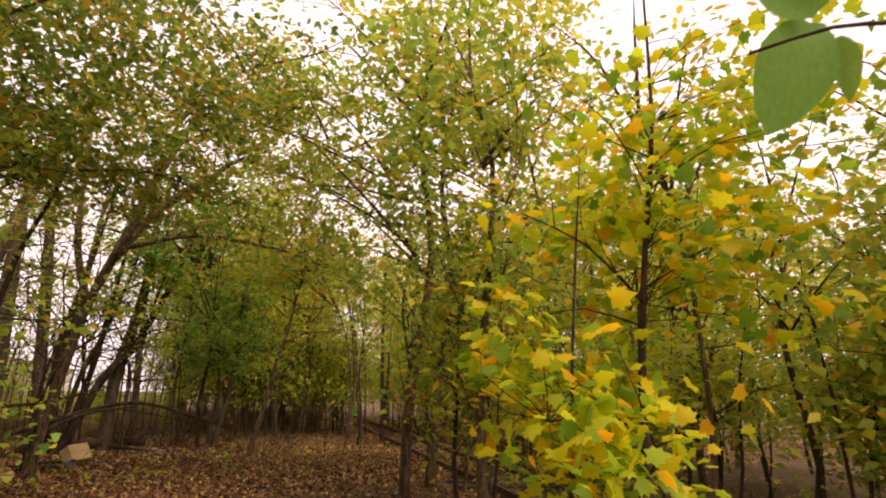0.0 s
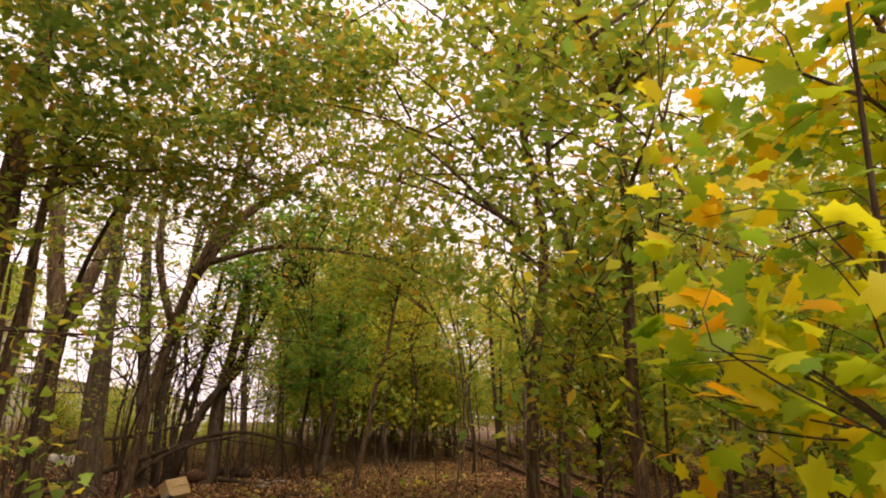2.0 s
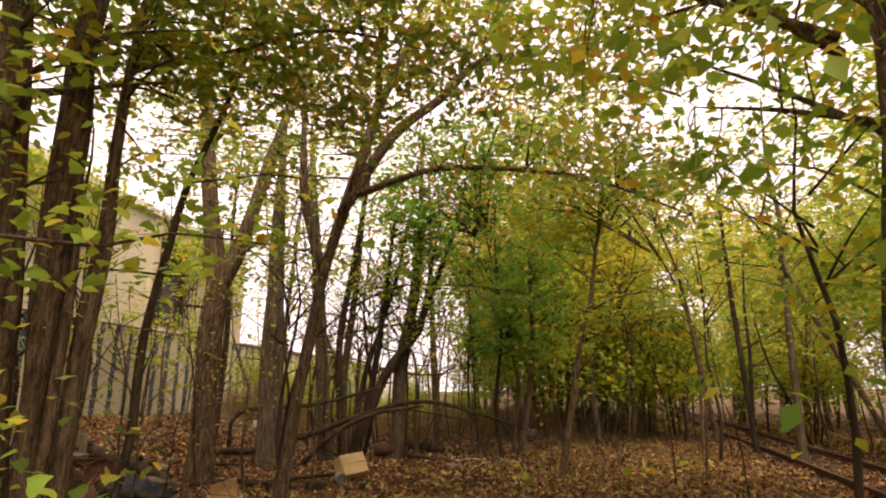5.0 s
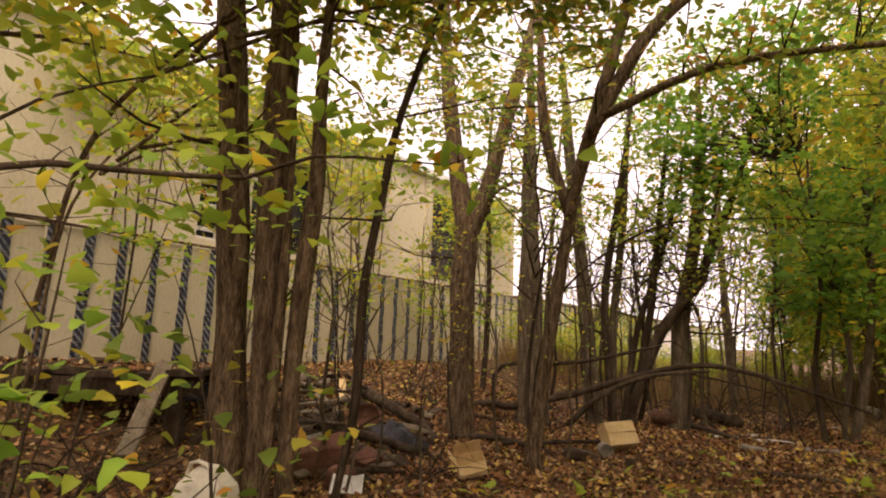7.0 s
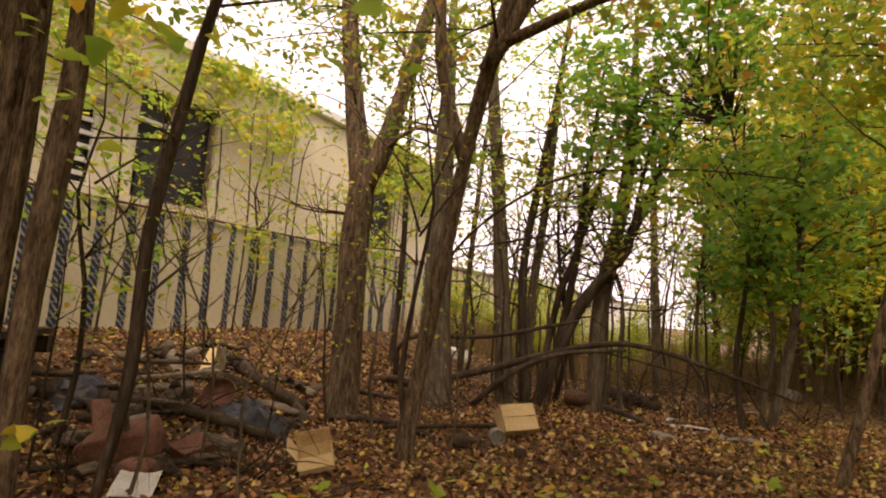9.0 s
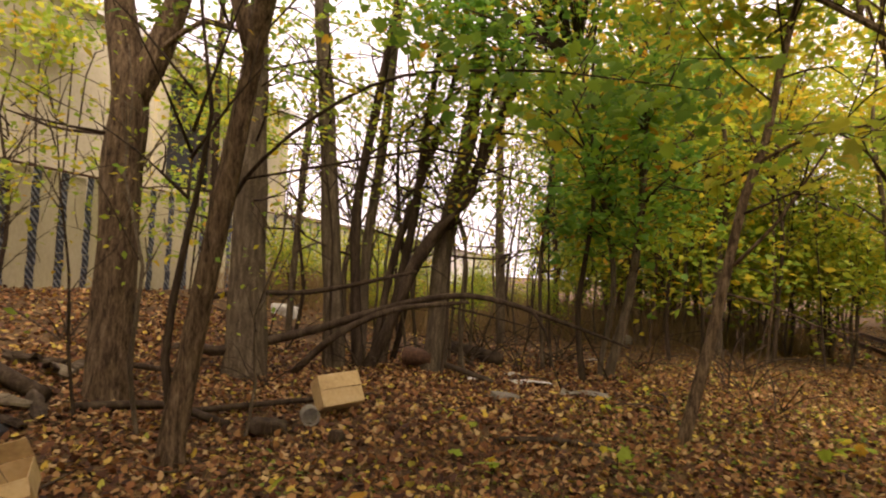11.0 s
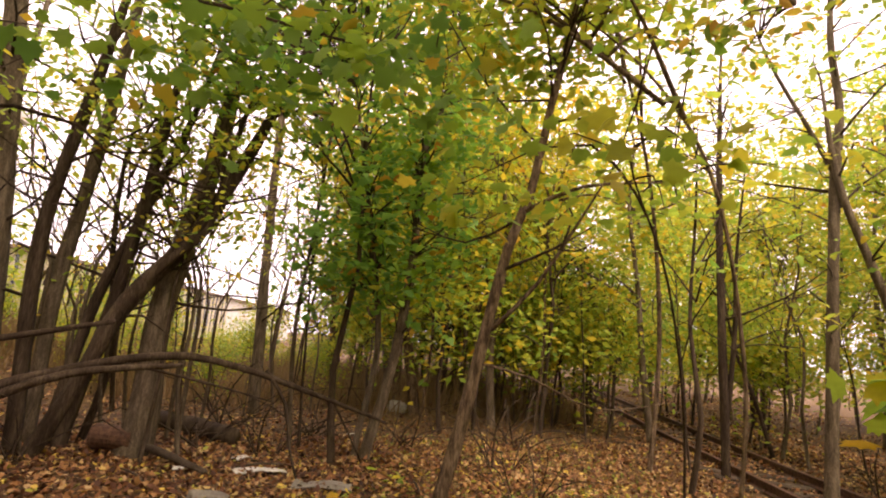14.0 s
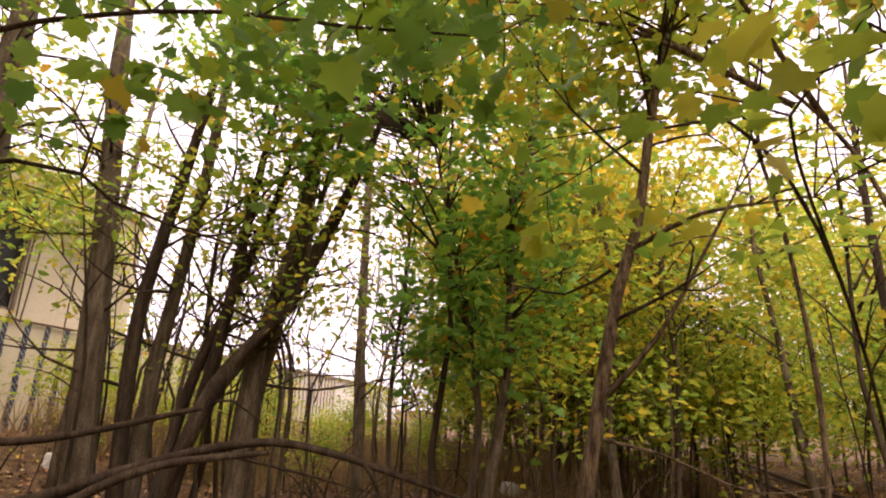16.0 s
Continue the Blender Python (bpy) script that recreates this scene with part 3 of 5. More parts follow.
for k, (pts, bark) in enumerate([
    ([(-1.34, 12.59, 0.0, 0.193), (-1.46, 12.58, 1.28, 0.15), (-1.6, 12.57, 3.02, 0.135), (-1.87, 12.56, 5.67, 0.11), (-2.0, 12.6, 7.6, 0.04)], GREY_BARK),
    ([(0.1, 12.99, 0.0, 0.22), (0.16, 12.99, 0.5, 0.18), (0.18, 12.99, 1.81, 0.155), (0.5, 13.01, 3.63, 0.126), (0.62, 13.02, 5.01, 0.1), (0.65, 13.02, 7.3, 0.04)], GREY_BARK),
    ([(-1.08, 13.23, 0.0, 0.129), (-1.08, 13.23, 1.75, 0.115), (-0.9, 13.24, 3.64, 0.105), (-0.74, 13.25, 6.02, 0.08), (-0.6, 13.3, 7.6, 0.03)], GREY_BARK),
    ([(-0.89, 13.19, 0.02, 0.092), (-0.61, 13.21, 1.78, 0.088), (-0.25, 13.23, 2.91, 0.074), (0.18, 13.26, 4.52, 0.056), (0.5, 13.3, 6.4, 0.02)], DARK_BARK),
    ([(1.33, 16.7, 0.1, 0.15), (1.21, 16.74, 2.57, 0.13), (1.14, 16.76, 4.87, 0.11), (1.1, 16.77, 8.0, 0.05)], GREY_BARK),
    ([(-0.71, 13.24, 0.2, 0.114), (-0.34, 13.14, 2.23, 0.1), (-0.12, 13.07, 4.27, 0.074), (0.1, 13.0, 6.2, 0.03)], DARK_BARK),
    ([(-1.04, 12.75, 0.08, 0.12), (-1.18, 12.79, 2.37, 0.105), (-0.88, 12.7, 4.44, 0.088), (-0.5, 12.6, 7.0, 0.03)], DARK_BARK),
    ([(-3.9, 13.4, 0.3, 0.1), (-3.8, 13.4, 2.5, 0.09), (-3.9, 13.5, 5.5, 0.06), (-3.8, 13.5, 7.5, 0.03)], DARK_BARK),
    ([(-2.9, 15.0, 0.2, 0.1), (-2.8, 15.0, 2.5, 0.09), (-2.6, 15.0, 5.5, 0.06), (-2.4, 15, 7.5, 0.03)], GREY_BARK),
]):
    tree("thicket_tree", [("trunk", pts)], "grey slender trunk standing in a tight thicket" if bark == GREY_BARK else "dark slender trunk leaning in a tight thicket", bark,
         (over([pts], 14, 20 + k, (0.7, 0.7, 0.5), 0.5), 44, 0.26, 0.12, "leaf", (LIGHT_GREEN, YELLOW_GREEN)[k % 2], 30 + k), 9, group="thicket on the bank")

E1 = [(-0.84, 12.65, 0.0, 0.14), (-0.5, 12.67, 0.83, 0.125), (-0.16, 12.69, 1.75, 0.145), (0.44, 12.72, 2.6, 0.12), (0.84, 12.74, 3.5, 0.113), (1.24, 12.76, 4.57, 0.079), (1.52, 12.77, 5.48, 0.05), (1.8, 12.8, 6.8, 0.02)]
E2 = [(-0.1, 12.69, 1.85, 0.09), (0.3, 12.6, 2.35, 0.075), (0.62, 12.55, 2.7, 0.06), (0.75, 12.5, 3.6, 0.05), (1.0, 12.5, 4.9, 0.03)]
tree("elbow_tree", [("trunk", E1), ("limb", E2)], "dark leaning trunk with a knobbly elbow in the thicket", DARK_BARK, (over([E1, E2], 26, 31, (0.6, 0.6, 0.5), 0.5), 48, 0.25, 0.12, "leaf", LIGHT_GREEN, 41), 11)

S1 = [(2.82, 9.68, 0.08, 0.093), (3.04, 9.69, 1.01, 0.075), (3.33, 9.71, 2.41, 0.066), (3.51, 9.72, 2.92, 0.058), (3.68, 9.73, 3.83, 0.048), (3.85, 9.74, 4.64, 0.037), (4.1, 9.8, 6.2, 0.015)]
S2 = [(3.2, 9.62, 1.72, 0.028), (3.54, 9.51, 2.14, 0.023), (3.85, 9.42, 2.7, 0.016), (4.07, 9.35, 3.12, 0.008)]
S3 = [(3.45, 9.7, 2.75, 0.03), (3.9, 9.5, 3.0, 0.022), (4.6, 9.3, 3.1, 0.01)]
S4 = [(3.15, 9.7, 1.45, 0.02), (3.7, 9.9, 1.35, 0.016), (4.5, 10.1, 1.1, 0.011), (5.4, 10.2, 1.2, 0.005)]
tree("young_maple", [("trunk", S1), ("branch", S2), ("branch", S3), ("branch", S4)], "young maple with a thin leaning trunk on the leafy floor", BARK,
     (over([S1, S3], 44, 32, (0.7, 0.7, 0.5), 0.65), 20, 0.26, 0.12, "lobed", YELLOW_GREEN, 42), 10)

G1 = [(2.86, 13.0, 0.09, 0.118), (3.09, 12.93, 1.24, 0.095), (3.23, 12.89, 2.7, 0.085), (3.25, 12.88, 4.19, 0.08), (3.54, 12.8, 5.4, 0.06), (3.6, 12.8, 7.0, 0.035), (3.3, 12.7, 8.2, 0.012)]
G2 = [(2.75, 13.1, 0.3, 0.06), (2.9, 13.1, 1.5, 0.055), (2.6, 13.0, 3.2, 0.045), (2.2, 12.9, 5.0, 0.025)]
G3 = [(1.9, 13.6, 0.1, 0.05), (1.8, 13.6, 1.6, 0.045), (1.9, 13.5, 3.2, 0.035), (2.0, 13.4, 5.2, 0.02)]
tree("green_maple", [("trunk", G1), ("trunk", G2), ("trunk", G3)], "still green bushy maple with several thin trunks", GREY_BARK,
     (np.concatenate([ball(105, (2.75, 12.9, 3.3), (1.25, 1.0, 2.1), 33), ball(55, (3.0, 12.8, 5.4), (1.9, 1.2, 1.4), 35), ball(55, (2.5, 12.6, 7.0), (2.0, 1.3, 1.4), 38), ball(60, (0.6, 12.1, 5.3), (1.4, 0.9, 1.3), 39), ball(30, (1.4, 12.4, 7.0), (1.3, 1.0, 1.2), 40)]), 24, 0.2, 0.13, "lobed", DEEP_GREEN, 43), 9)

R1 = [(8.03, 12.39, 0.0, 0.096), (7.96, 12.41, 2.03, 0.086), (7.91, 12.43, 3.84, 0.07), (7.91, 12.43, 5.89, 0.041), (7.95, 12.4, 7.4, 0.015)]
R2 = [(8.03, 12.39, 0.75, 0.06), (8.15, 12.36, 2.22, 0.055), (8.16, 12.35, 3.21, 0.04), (8.3, 12.3, 4.8, 0.012)]
tree("dark_twin_tree", [("trunk", R1), ("limb", R2)], "thin dark twin trunk beside the rails", DARK_BARK, (over([R1, R2], 26, 36, (0.8, 0.8, 0.6), 0.55), 24, 0.28, 0.12, "leaf", YELLOW, 44), 9)
Q1 = [(7.72, 10.49, 0.13, 0.116), (7.76, 10.48, 1.6, 0.097), (7.81, 10.47, 2.73, 0.09), (7.86, 10.45, 4.03, 0.084), (7.93, 10.43, 4.92, 0.065), (7.85, 10.46, 5.9, 0.05), (7.9, 10.4, 7.6, 0.02)]
Q2 = [(7.86, 10.45, 4.0, 0.055), (7.59, 10.53, 4.53, 0.045), (7.09, 10.68, 5.47, 0.03), (6.7, 10.8, 6.6, 0.012)]
Q3 = [(9.25, 9.95, 0.1, 0.085), (8.99, 10.02, 0.73, 0.075), (8.6, 10.14, 1.79, 0.072), (8.13, 10.27, 2.95, 0.066), (7.8, 10.37, 3.93, 0.049), (7.6, 10.4, 5.2, 0.02)]
tree("forked_rail_tree", [("trunk", Q1), ("limb", Q2), ("trunk", Q3)], "grey forked tree standing between the rails", GREY_BARK,
     (over([Q1, Q2, Q3], 40, 37, (0.9, 0.9, 0.6), 0.6), 24, 0.28, 0.12, "leaf", YELLOW_GREEN, 45), 10)
tree("bent_sapling", [("trunk", [(10.59, 14.05, 0.0, 0.06), (10.25, 14.15, 1.07, 0.06), (9.91, 14.25, 1.94, 0.045), (9.72, 14.31, 2.94, 0.025), (9.6, 14.3, 4.2, 0.01)])],
     "bent bare sapling beyond the rails", DARK_BARK, None, 7)

# ---- maple by the start of the path ----
M1 = [(1.72, -2.02, 0.1, 0.05), (1.72, -2.05, 1.2, 0.045), (1.7, -2.08, 1.8, 0.042), (1.66, -2.2, 2.6, 0.032), (1.55, -2.4, 3.5, 0.022), (1.5, -2.45, 4.8, 0.01)]
M2 = [(1.71, -2.06, 1.9, 0.02), (2.1, -1.8, 2.35, 0.014), (2.5, -1.5, 2.9, 0.007)]
M3 = [(1.68, -2.15, 2.2, 0.02), (1.25, -2.0, 2.6, 0.013), (0.8, -1.8, 2.8, 0.006)]
M4 = [(1.72, -2.04, 1.3, 0.018), (1.2, -2.1, 1.45, 0.012), (0.6, -2.2, 1.4, 0.006)]
M5 = [(1.05, -1.95, 0.1, 0.025), (1.05, -1.98, 1.4, 0.02), (1.07, -2.04, 2.4, 0.014), (1.1, -2.1, 3.2, 0.007)]
mc = np.concatenate([ball(30, (2.2, -2.6, 3.7), (1.0, 1.0, 0.9), 55), ball(14, (2.35, -2.7, 2.5), (0.7, 0.7, 0.6), 56), ball(34, (1.75, -2.1, 2.9), (1.0, 0.9, 1.1), 50), ball(24, (0.95, -1.75, 1.75), (0.75, 0.6, 0.65), 51), ball(16, (0.75, -2.45, 1.25), (0.45, 0.45, 0.35), 52), ball(20, (2.5, -1.2, 2.6), (0.9, 0.8, 1.2), 53)])
tree("yellow_maple", [("trunk", M1), ("branch", M2), ("branch", M3), ("branch", M4), ("stem", M5)], "young maple with broad yellow autumn leaves by the path", DARK_BARK,
     (mc, 18, 0.23, 0.112, "maple", MAPLE_MIX, 54), 8)
tree("leafy_twig_tree", [("trunk", [(-0.7, -4.9, 0.1, 0.02), (-0.8, -4.8, 1.2, 0.016), (-1.0, -4.65, 1.7, 0.01), (-1.37, -4.5, 1.84, 0.004)]), ("branch", [(-1.37, -4.5, 1.84, 0.003), (-1.4, -4.46, 1.845, 0.0025), (-1.44, -4.41, 1.83, 0.0015)])],
     "small sapling whose twig with green leaves hangs by the path", DARK_BARK, None, 6)
def big_leaf(name, base, axis, wide, normal, parent):
    """One broad leaf with a folded midrib and a pointed tip."""
    base, axis = Vector(base), Vector(axis)
    n = Vector(normal).normalized()
    w = axis.cross(n).normalized() * wide
    verts, faces = [], []
    for k in range(9):
        q = k / 8
        half = math.sin(math.pi * min(q * 0.86 + 0.07, 0.999)) ** 0.8 * (1 - 0.25 * q) if k < 8 else 0.02
        mid = base + axis * q - n * 0.012 * q * q
        verts += [mid - w * half * 0.5 + n * 0.01 * half, mid, mid + w * half * 0.5 + n * 0.008 * half]
    for k in range(8):
        a = k * 3
        faces += [(a, a + 1, a + 4, a + 3), (a + 1, a + 2, a + 5, a + 4)]
    mesh_object(name, verts, faces, DEEP_GREEN, parent, smooth=True)


TWIG = bpy.data.objects["leafy_twig_tree"]
big_leaf("leaf", (-1.385, -4.44, 1.868), (-0.036, 0.026, -0.1), 0.075, (-0.5, -0.8, 0.35), TWIG)
big_leaf("leaf", (-1.39, -4.45, 1.872), (-0.03, 0.03, 0.045), 0.06, (-0.5, -0.75, -0.5), TWIG)
big_leaf("leaf", (-1.372, -4.452, 1.85), (0.01, -0.005, -0.05), 0.03, (-0.7, -0.6, 0.3), TWIG)

# ---- branches with broad leaves that hang near the path ----
def hanging(name, centres, stems, per, spread, size, mat, label, seed, shape="maple"):
    t = tree(name, stems, label, DARK_BARK, (np.array(centres), per, spread, size, shape, mat, seed), 6)
    return t


hanging("low_maple", [(-1.92, 2.97, 2.1), (-1.23, 3.3, 2.42), (-0.97, 3.78, 2.5), (-0.64, 3.88, 2.5), (-1.75, 3.25, 2.52), (-2.46, 2.88, 2.25), (-1.29, 3.9, 2.36), (-2.62, 2.89, 2.75), (-2.44, 3.13, 3.03), (-2.9, 2.7, 2.6), (-2.8, 3.0, 3.3), (-3.1, 2.9, 2.1), (-1.55, 3.5, 2.75), (-2.1, 3.4, 2.75), (-1.1, 3.6, 2.6), (-2.2, 2.7, 1.9), (-1.6, 3.1, 2.2), (-2.7, 2.6, 2.0)],
        [("trunk", [(-3.6, 2.6, 0.3, 0.05), (-3.55, 2.6, 1.5, 0.045), (-3.5, 2.6, 2.6, 0.03), (-3.4, 2.6, 4.2, 0.012)]),
         ("branch", [(-3.55, 2.6, 1.9, 0.03), (-2.48, 2.46, 2.16, 0.024), (-2.12, 2.82, 2.23, 0.02), (-1.75, 3.21, 2.27, 0.016), (-1.41, 3.31, 2.38, 0.012), (-0.92, 3.8, 2.44, 0.006)]),
         ("branch", [(-3.55, 2.6, 2.2, 0.02), (-2.9, 2.9, 2.7, 0.013), (-2.4, 3.2, 2.9, 0.006)])],
        22, 0.22, 0.1, LIGHT_GREEN, "low maple sapling reaching light green leaves across the path", 61, "lobed")
hanging("bramble_bush", [(-1.9, 2.6, 1.5), (-2.1, 2.5, 1.75), (-1.95, 2.35, 1.3), (-1.6, 2.3, 0.9), (-1.75, 2.2, 1.15), (-2.2, 2.6, 0.8), (-2.3, 3.2, 1.3), (-2.0, 2.9, 0.5), (-2.6, 2.9, 1.0), (-2.5, 3.4, 0.6)],
        [("stem", [(-2.1, 2.5, 0.1, 0.012), (-2.05, 2.5, 0.8, 0.011), (-1.95, 2.5, 1.5, 0.007), (-1.9, 2.5, 1.9, 0.003)]),
         ("stem", [(-1.9, 2.5, 0.1, 0.01), (-1.7, 2.6, 0.6, 0.008), (-1.4, 2.85, 1.0, 0.004)])],
        11, 0.16, 0.095, LIGHT_GREEN, "low bush with pale stems and broad green and yellow leaves", 62, "lobed")
hanging("elder_bush", [(-2.2, 2.3, 0.5), (-2.4, 2.1, 0.9), (-2.1, 2.5, 1.2), (-2.6, 2.4, 1.4), (-2.3, 2.7, 0.8), (-2.7, 2.0, 1.1), (-2.0, 2.1, 0.7), (-2.5, 2.8, 1.6), (-2.9, 2.5, 0.7), (-2.2, 1.9, 1.3), (-3.0, 2.2, 1.5), (-1.9, 2.7, 0.4), (-2.8, 2.9, 1.2), (-3.2, 2.6, 1.1)],
        [("stem", [(-2.4, 2.3, 0.1, 0.014), (-2.35, 2.3, 0.7, 0.012), (-2.5, 2.4, 1.3, 0.008), (-2.6, 2.5, 1.8, 0.003)]),
         ("stem", [(-2.5, 2.2, 0.1, 0.012), (-2.75, 2.2, 0.7, 0.009), (-3.0, 2.3, 1.4, 0.004)])],
        15, 0.18, 0.1, MID_GREEN, "dense low bush with dark green leaves beside the path", 67, "lobed")
hanging("hazel_bush", [(-2.5, 3.9, 0.9), (-2.2, 4.1, 1.3), (-2.7, 3.7, 1.5), (-2.0, 3.8, 0.7), (-2.9, 4.0, 1.1), (-2.35, 3.6, 0.5), (-1.85, 4.2, 0.9), (-2.6, 4.2, 0.6)],
        [("stem", [(-2.4, 3.9, 0.1, 0.012), (-2.45, 3.9, 0.8, 0.011), (-2.6, 3.8, 1.5, 0.006), (-2.7, 3.7, 1.9, 0.003)]),
         ("stem", [(-2.3, 3.9, 0.1, 0.01), (-2.1, 4.0, 0.7, 0.008), (-1.9, 4.2, 1.1, 0.004)])],
        10, 0.18, 0.1, MID_GREEN, "low bush with mid green leaves under the trunks", 66, "lobed")
hanging("overhanging_maple", [(1.08, 7.55, 2.56), (1.41, 7.59, 2.6), (1.7, 7.46, 2.66), (1.93, 7.35, 2.6), (2.03, 7.19, 2.62), (1.62, 7.36, 2.62), (0.79, 7.67, 2.6), (2.05, 7.35, 2.5), (0.86, 7.3, 2.66), (1.35, 7.1, 2.6), (0.69, 7.2, 2.9), (0.19, 7.3, 2.95), (1.3, 7.7, 2.9), (0.4, 7.8, 3.1), (1.8, 7.6, 2.9), (1.1, 7.9, 3.0), (1.5, 7.9, 3.1)],
        [("trunk", [(-1.6, 8.55, 0.1, 0.03), (-1.52, 8.5, 1.2, 0.028), (-1.15, 8.4, 2.2, 0.024), (-0.1, 8.0, 2.85, 0.018), (0.9, 7.6, 2.85, 0.012), (1.6, 7.45, 2.75, 0.008), (2.0, 7.3, 2.65, 0.004)]),
         ("branch", [(-1.15, 8.4, 2.2, 0.014), (0.43, 7.83, 2.37, 0.011), (0.76, 7.89, 2.26, 0.009), (1.14, 8.02, 2.17, 0.006), (1.46, 8.04, 2.21, 0.003)])],
        25, 0.17, 0.08, DEEP_GREEN, "maple sapling arching dark green broad leaves overhead", 63)
hanging("pale_maple", [(2.22, 7.59, 2.28), (2.39, 7.54, 2.23), (2.44, 7.12, 2.34), (2.61, 6.89, 2.3), (2.69, 6.7, 2.26), (2.66, 6.86, 2.3), (2.5, 7.4, 2.5), (2.3, 7.7, 2.15)],
        [("trunk", [(4.3, 8.7, 0.1, 0.016), (4.15, 8.5, 1.2, 0.014), (3.5, 7.9, 2.15, 0.01), (2.7, 7.3, 2.45, 0.008), (2.35, 7.55, 2.35, 0.003)]),
         ("branch", [(3.45, 7.85, 2.17, 0.008), (2.75, 7.1, 2.35, 0.006), (2.68, 6.75, 2.3, 0.003)])],
        9, 0.11, 0.085, YELLOW_GREEN, "thin maple sapling with pale yellow-green leaves", 64)
hanging("small_maple", [(3.66, 6.74, 1.56), (3.71, 6.67, 1.44), (3.77, 6.91, 1.46), (3.9, 6.8, 1.6)],
        [("trunk", [(4.2, 6.7, 0.1, 0.014), (4.15, 6.7, 0.9, 0.012), (3.95, 6.75, 1.45, 0.006), (3.7, 6.72, 1.5, 0.003)])],
        5, 0.1, 0.12, LIGHT_GREEN, "small maple seedling with fresh green leaves", 65)


# ---- crowns that close over the path ----
def canopy_tree(at, centre, radii, n, per, mat, label, seed, size=0.12, r=0.05):
    h = centre[2]
    z = terrain(*at)
    trunk = [(*at, z + 0.05, r), (at[0] + 0.1, at[1], h * 0.35, r * 0.85), (at[0] * 0.8 + centre[0] * 0.2, at[1] * 0.8 + centre[1] * 0.2, h * 0.75, r * 0.7), (centre[0], centre[1], h + 0.3, r * 0.3), (2 * centre[0] - at[0], 2 * centre[1] - at[1], h + 0.2, 0.01)]
    g = np.random.default_rng(seed)
    stems = [("trunk", trunk)]
    for k in range(7):
        a = g.uniform(0, 6.28)
        b = np.array(trunk[2][:3]) * (1 - k / 8) + np.array(trunk[3][:3]) * k / 8
        e = np.array(centre) + np.array([math.cos(a) * radii[0], math.sin(a) * radii[1], g.uniform(-0.6, 0.6) * radii[2]]) * 0.9
        stems.append(("limb", [(*b, 0.035), (*((b + e) / 2 + (0, 0, 0.25)), 0.022), (*e, 0.006)]))
    tree("canopy_tree", stems, label, BARK, (ball(n, centre, radii, seed), int(per * 1.1), 0.18, size, "leaf", mat, seed), 8)


canopy_tree((-4.7, 1.0), (-2.0, 3.4, 5.7), (2.8, 2.8, 1.7), 230, 44, MID_GREEN, "tree leaning over the path with light green leaves", 71)
canopy_tree((4.4, 3.4), (1.6, 5.2, 6.4), (2.8, 2.4, 1.5), 110, 40, OLIVE, "tree leaning over the path with yellow-green leaves", 72)
canopy_tree((4.9, 1.8), (4.6, 2.6, 4.9), (2.0, 2.2, 1.7), 50, 40, OLIVE, "bushy tree with olive and yellow leaves", 73)
canopy_tree((3.8, -1.3), (3.3, -1.0, 4.6), (1.5, 1.4, 1.3), 16, 30, YELLOW, "bright yellow autumn tree beside the path", 74)
canopy_tree((6.2, 5.6), (6.0, 5.8, 3.6), (1.8, 1.8, 2.2), 80, 40, OLIVE, "bushy tree with olive leaves by the rails", 75)
canopy_tree((6.3, 0.5), (6.2, 0.6, 3.6), (1.8, 1.8, 2.4), 60, 40, YELLOW_GREEN, "bushy tree with yellow-green leaves by the rails", 76)
canopy_tree((4.4, 16.2), (4.6, 16.0, 4.6), (2.0, 1.8, 2.6), 75, 36, YELLOW_GREEN, "leafy woodland tree turning yellow", 77)
canopy_tree((6.4, 15.4), (6.6, 15.2, 4.8), (1.7, 1.7, 2.4), 60, 38, YELLOW, "leafy woodland tree turned golden", 78)
canopy_tree((5.2, 2.2), (3.6, 1.9, 7.2), (2.2, 2.0, 1.2), 30, 36, YELLOW_GREEN, "tall tree with yellow-green leaves over the path", 93)
canopy_tree((6.9, 12.6), (3.6, 9.9, 6.3), (2.3, 1.8, 1.4), 42, 34, YELLOW_GREEN, "tall maple turning yellow over the clearing", 80)
# Out of view: crown added to block light from the undergrowth at left.
canopy_tree((-6.2, -1.5), (-3.6, -0.8, 6.4), (2.6, 2.6, 1.5), 90, 40, MID_GREEN, "unseen tree with mid green leaves, added to shade the left of the path", 91)
canopy_tree((-5.9, 4.9), (-4.9, 5.9, 4.0), (1.3, 1.3, 1.3), 50, 22, LIGHT_GREEN, "leafy sapling in front of the fence", 92, 0.13, 0.035)
canopy_tree((-4.4, 3.9), (-1.1, 5.2, 4.7), (2.3, 1.3, 0.8), 60, 36, MID_GREEN, "thin tree holding sprays of green leaves over the path", 94, 0.12, 0.035)
canopy_tree((-4.9, 2.2), (-3.4, 2.9, 3.6), (1.4, 1.2, 1.1), 42, 24, LIGHT_GREEN, "thin tree with light green sprays beside the path", 95, 0.13, 0.03)
canopy_tree((4.9, 8.9), (3.7, 10.2, 4.8), (1.6, 1.2, 1.0), 75, 26, YELLOW_GREEN, "thin maple holding pale sprays over the clearing", 96, 0.13, 0.03)
canopy_tree((11.6, 11.8), (11.4, 11.8, 4.8), (2.0, 2.0, 2.6), 110, 44, YELLOW_GREEN, "leafy woodland tree beyond the rails", 79)


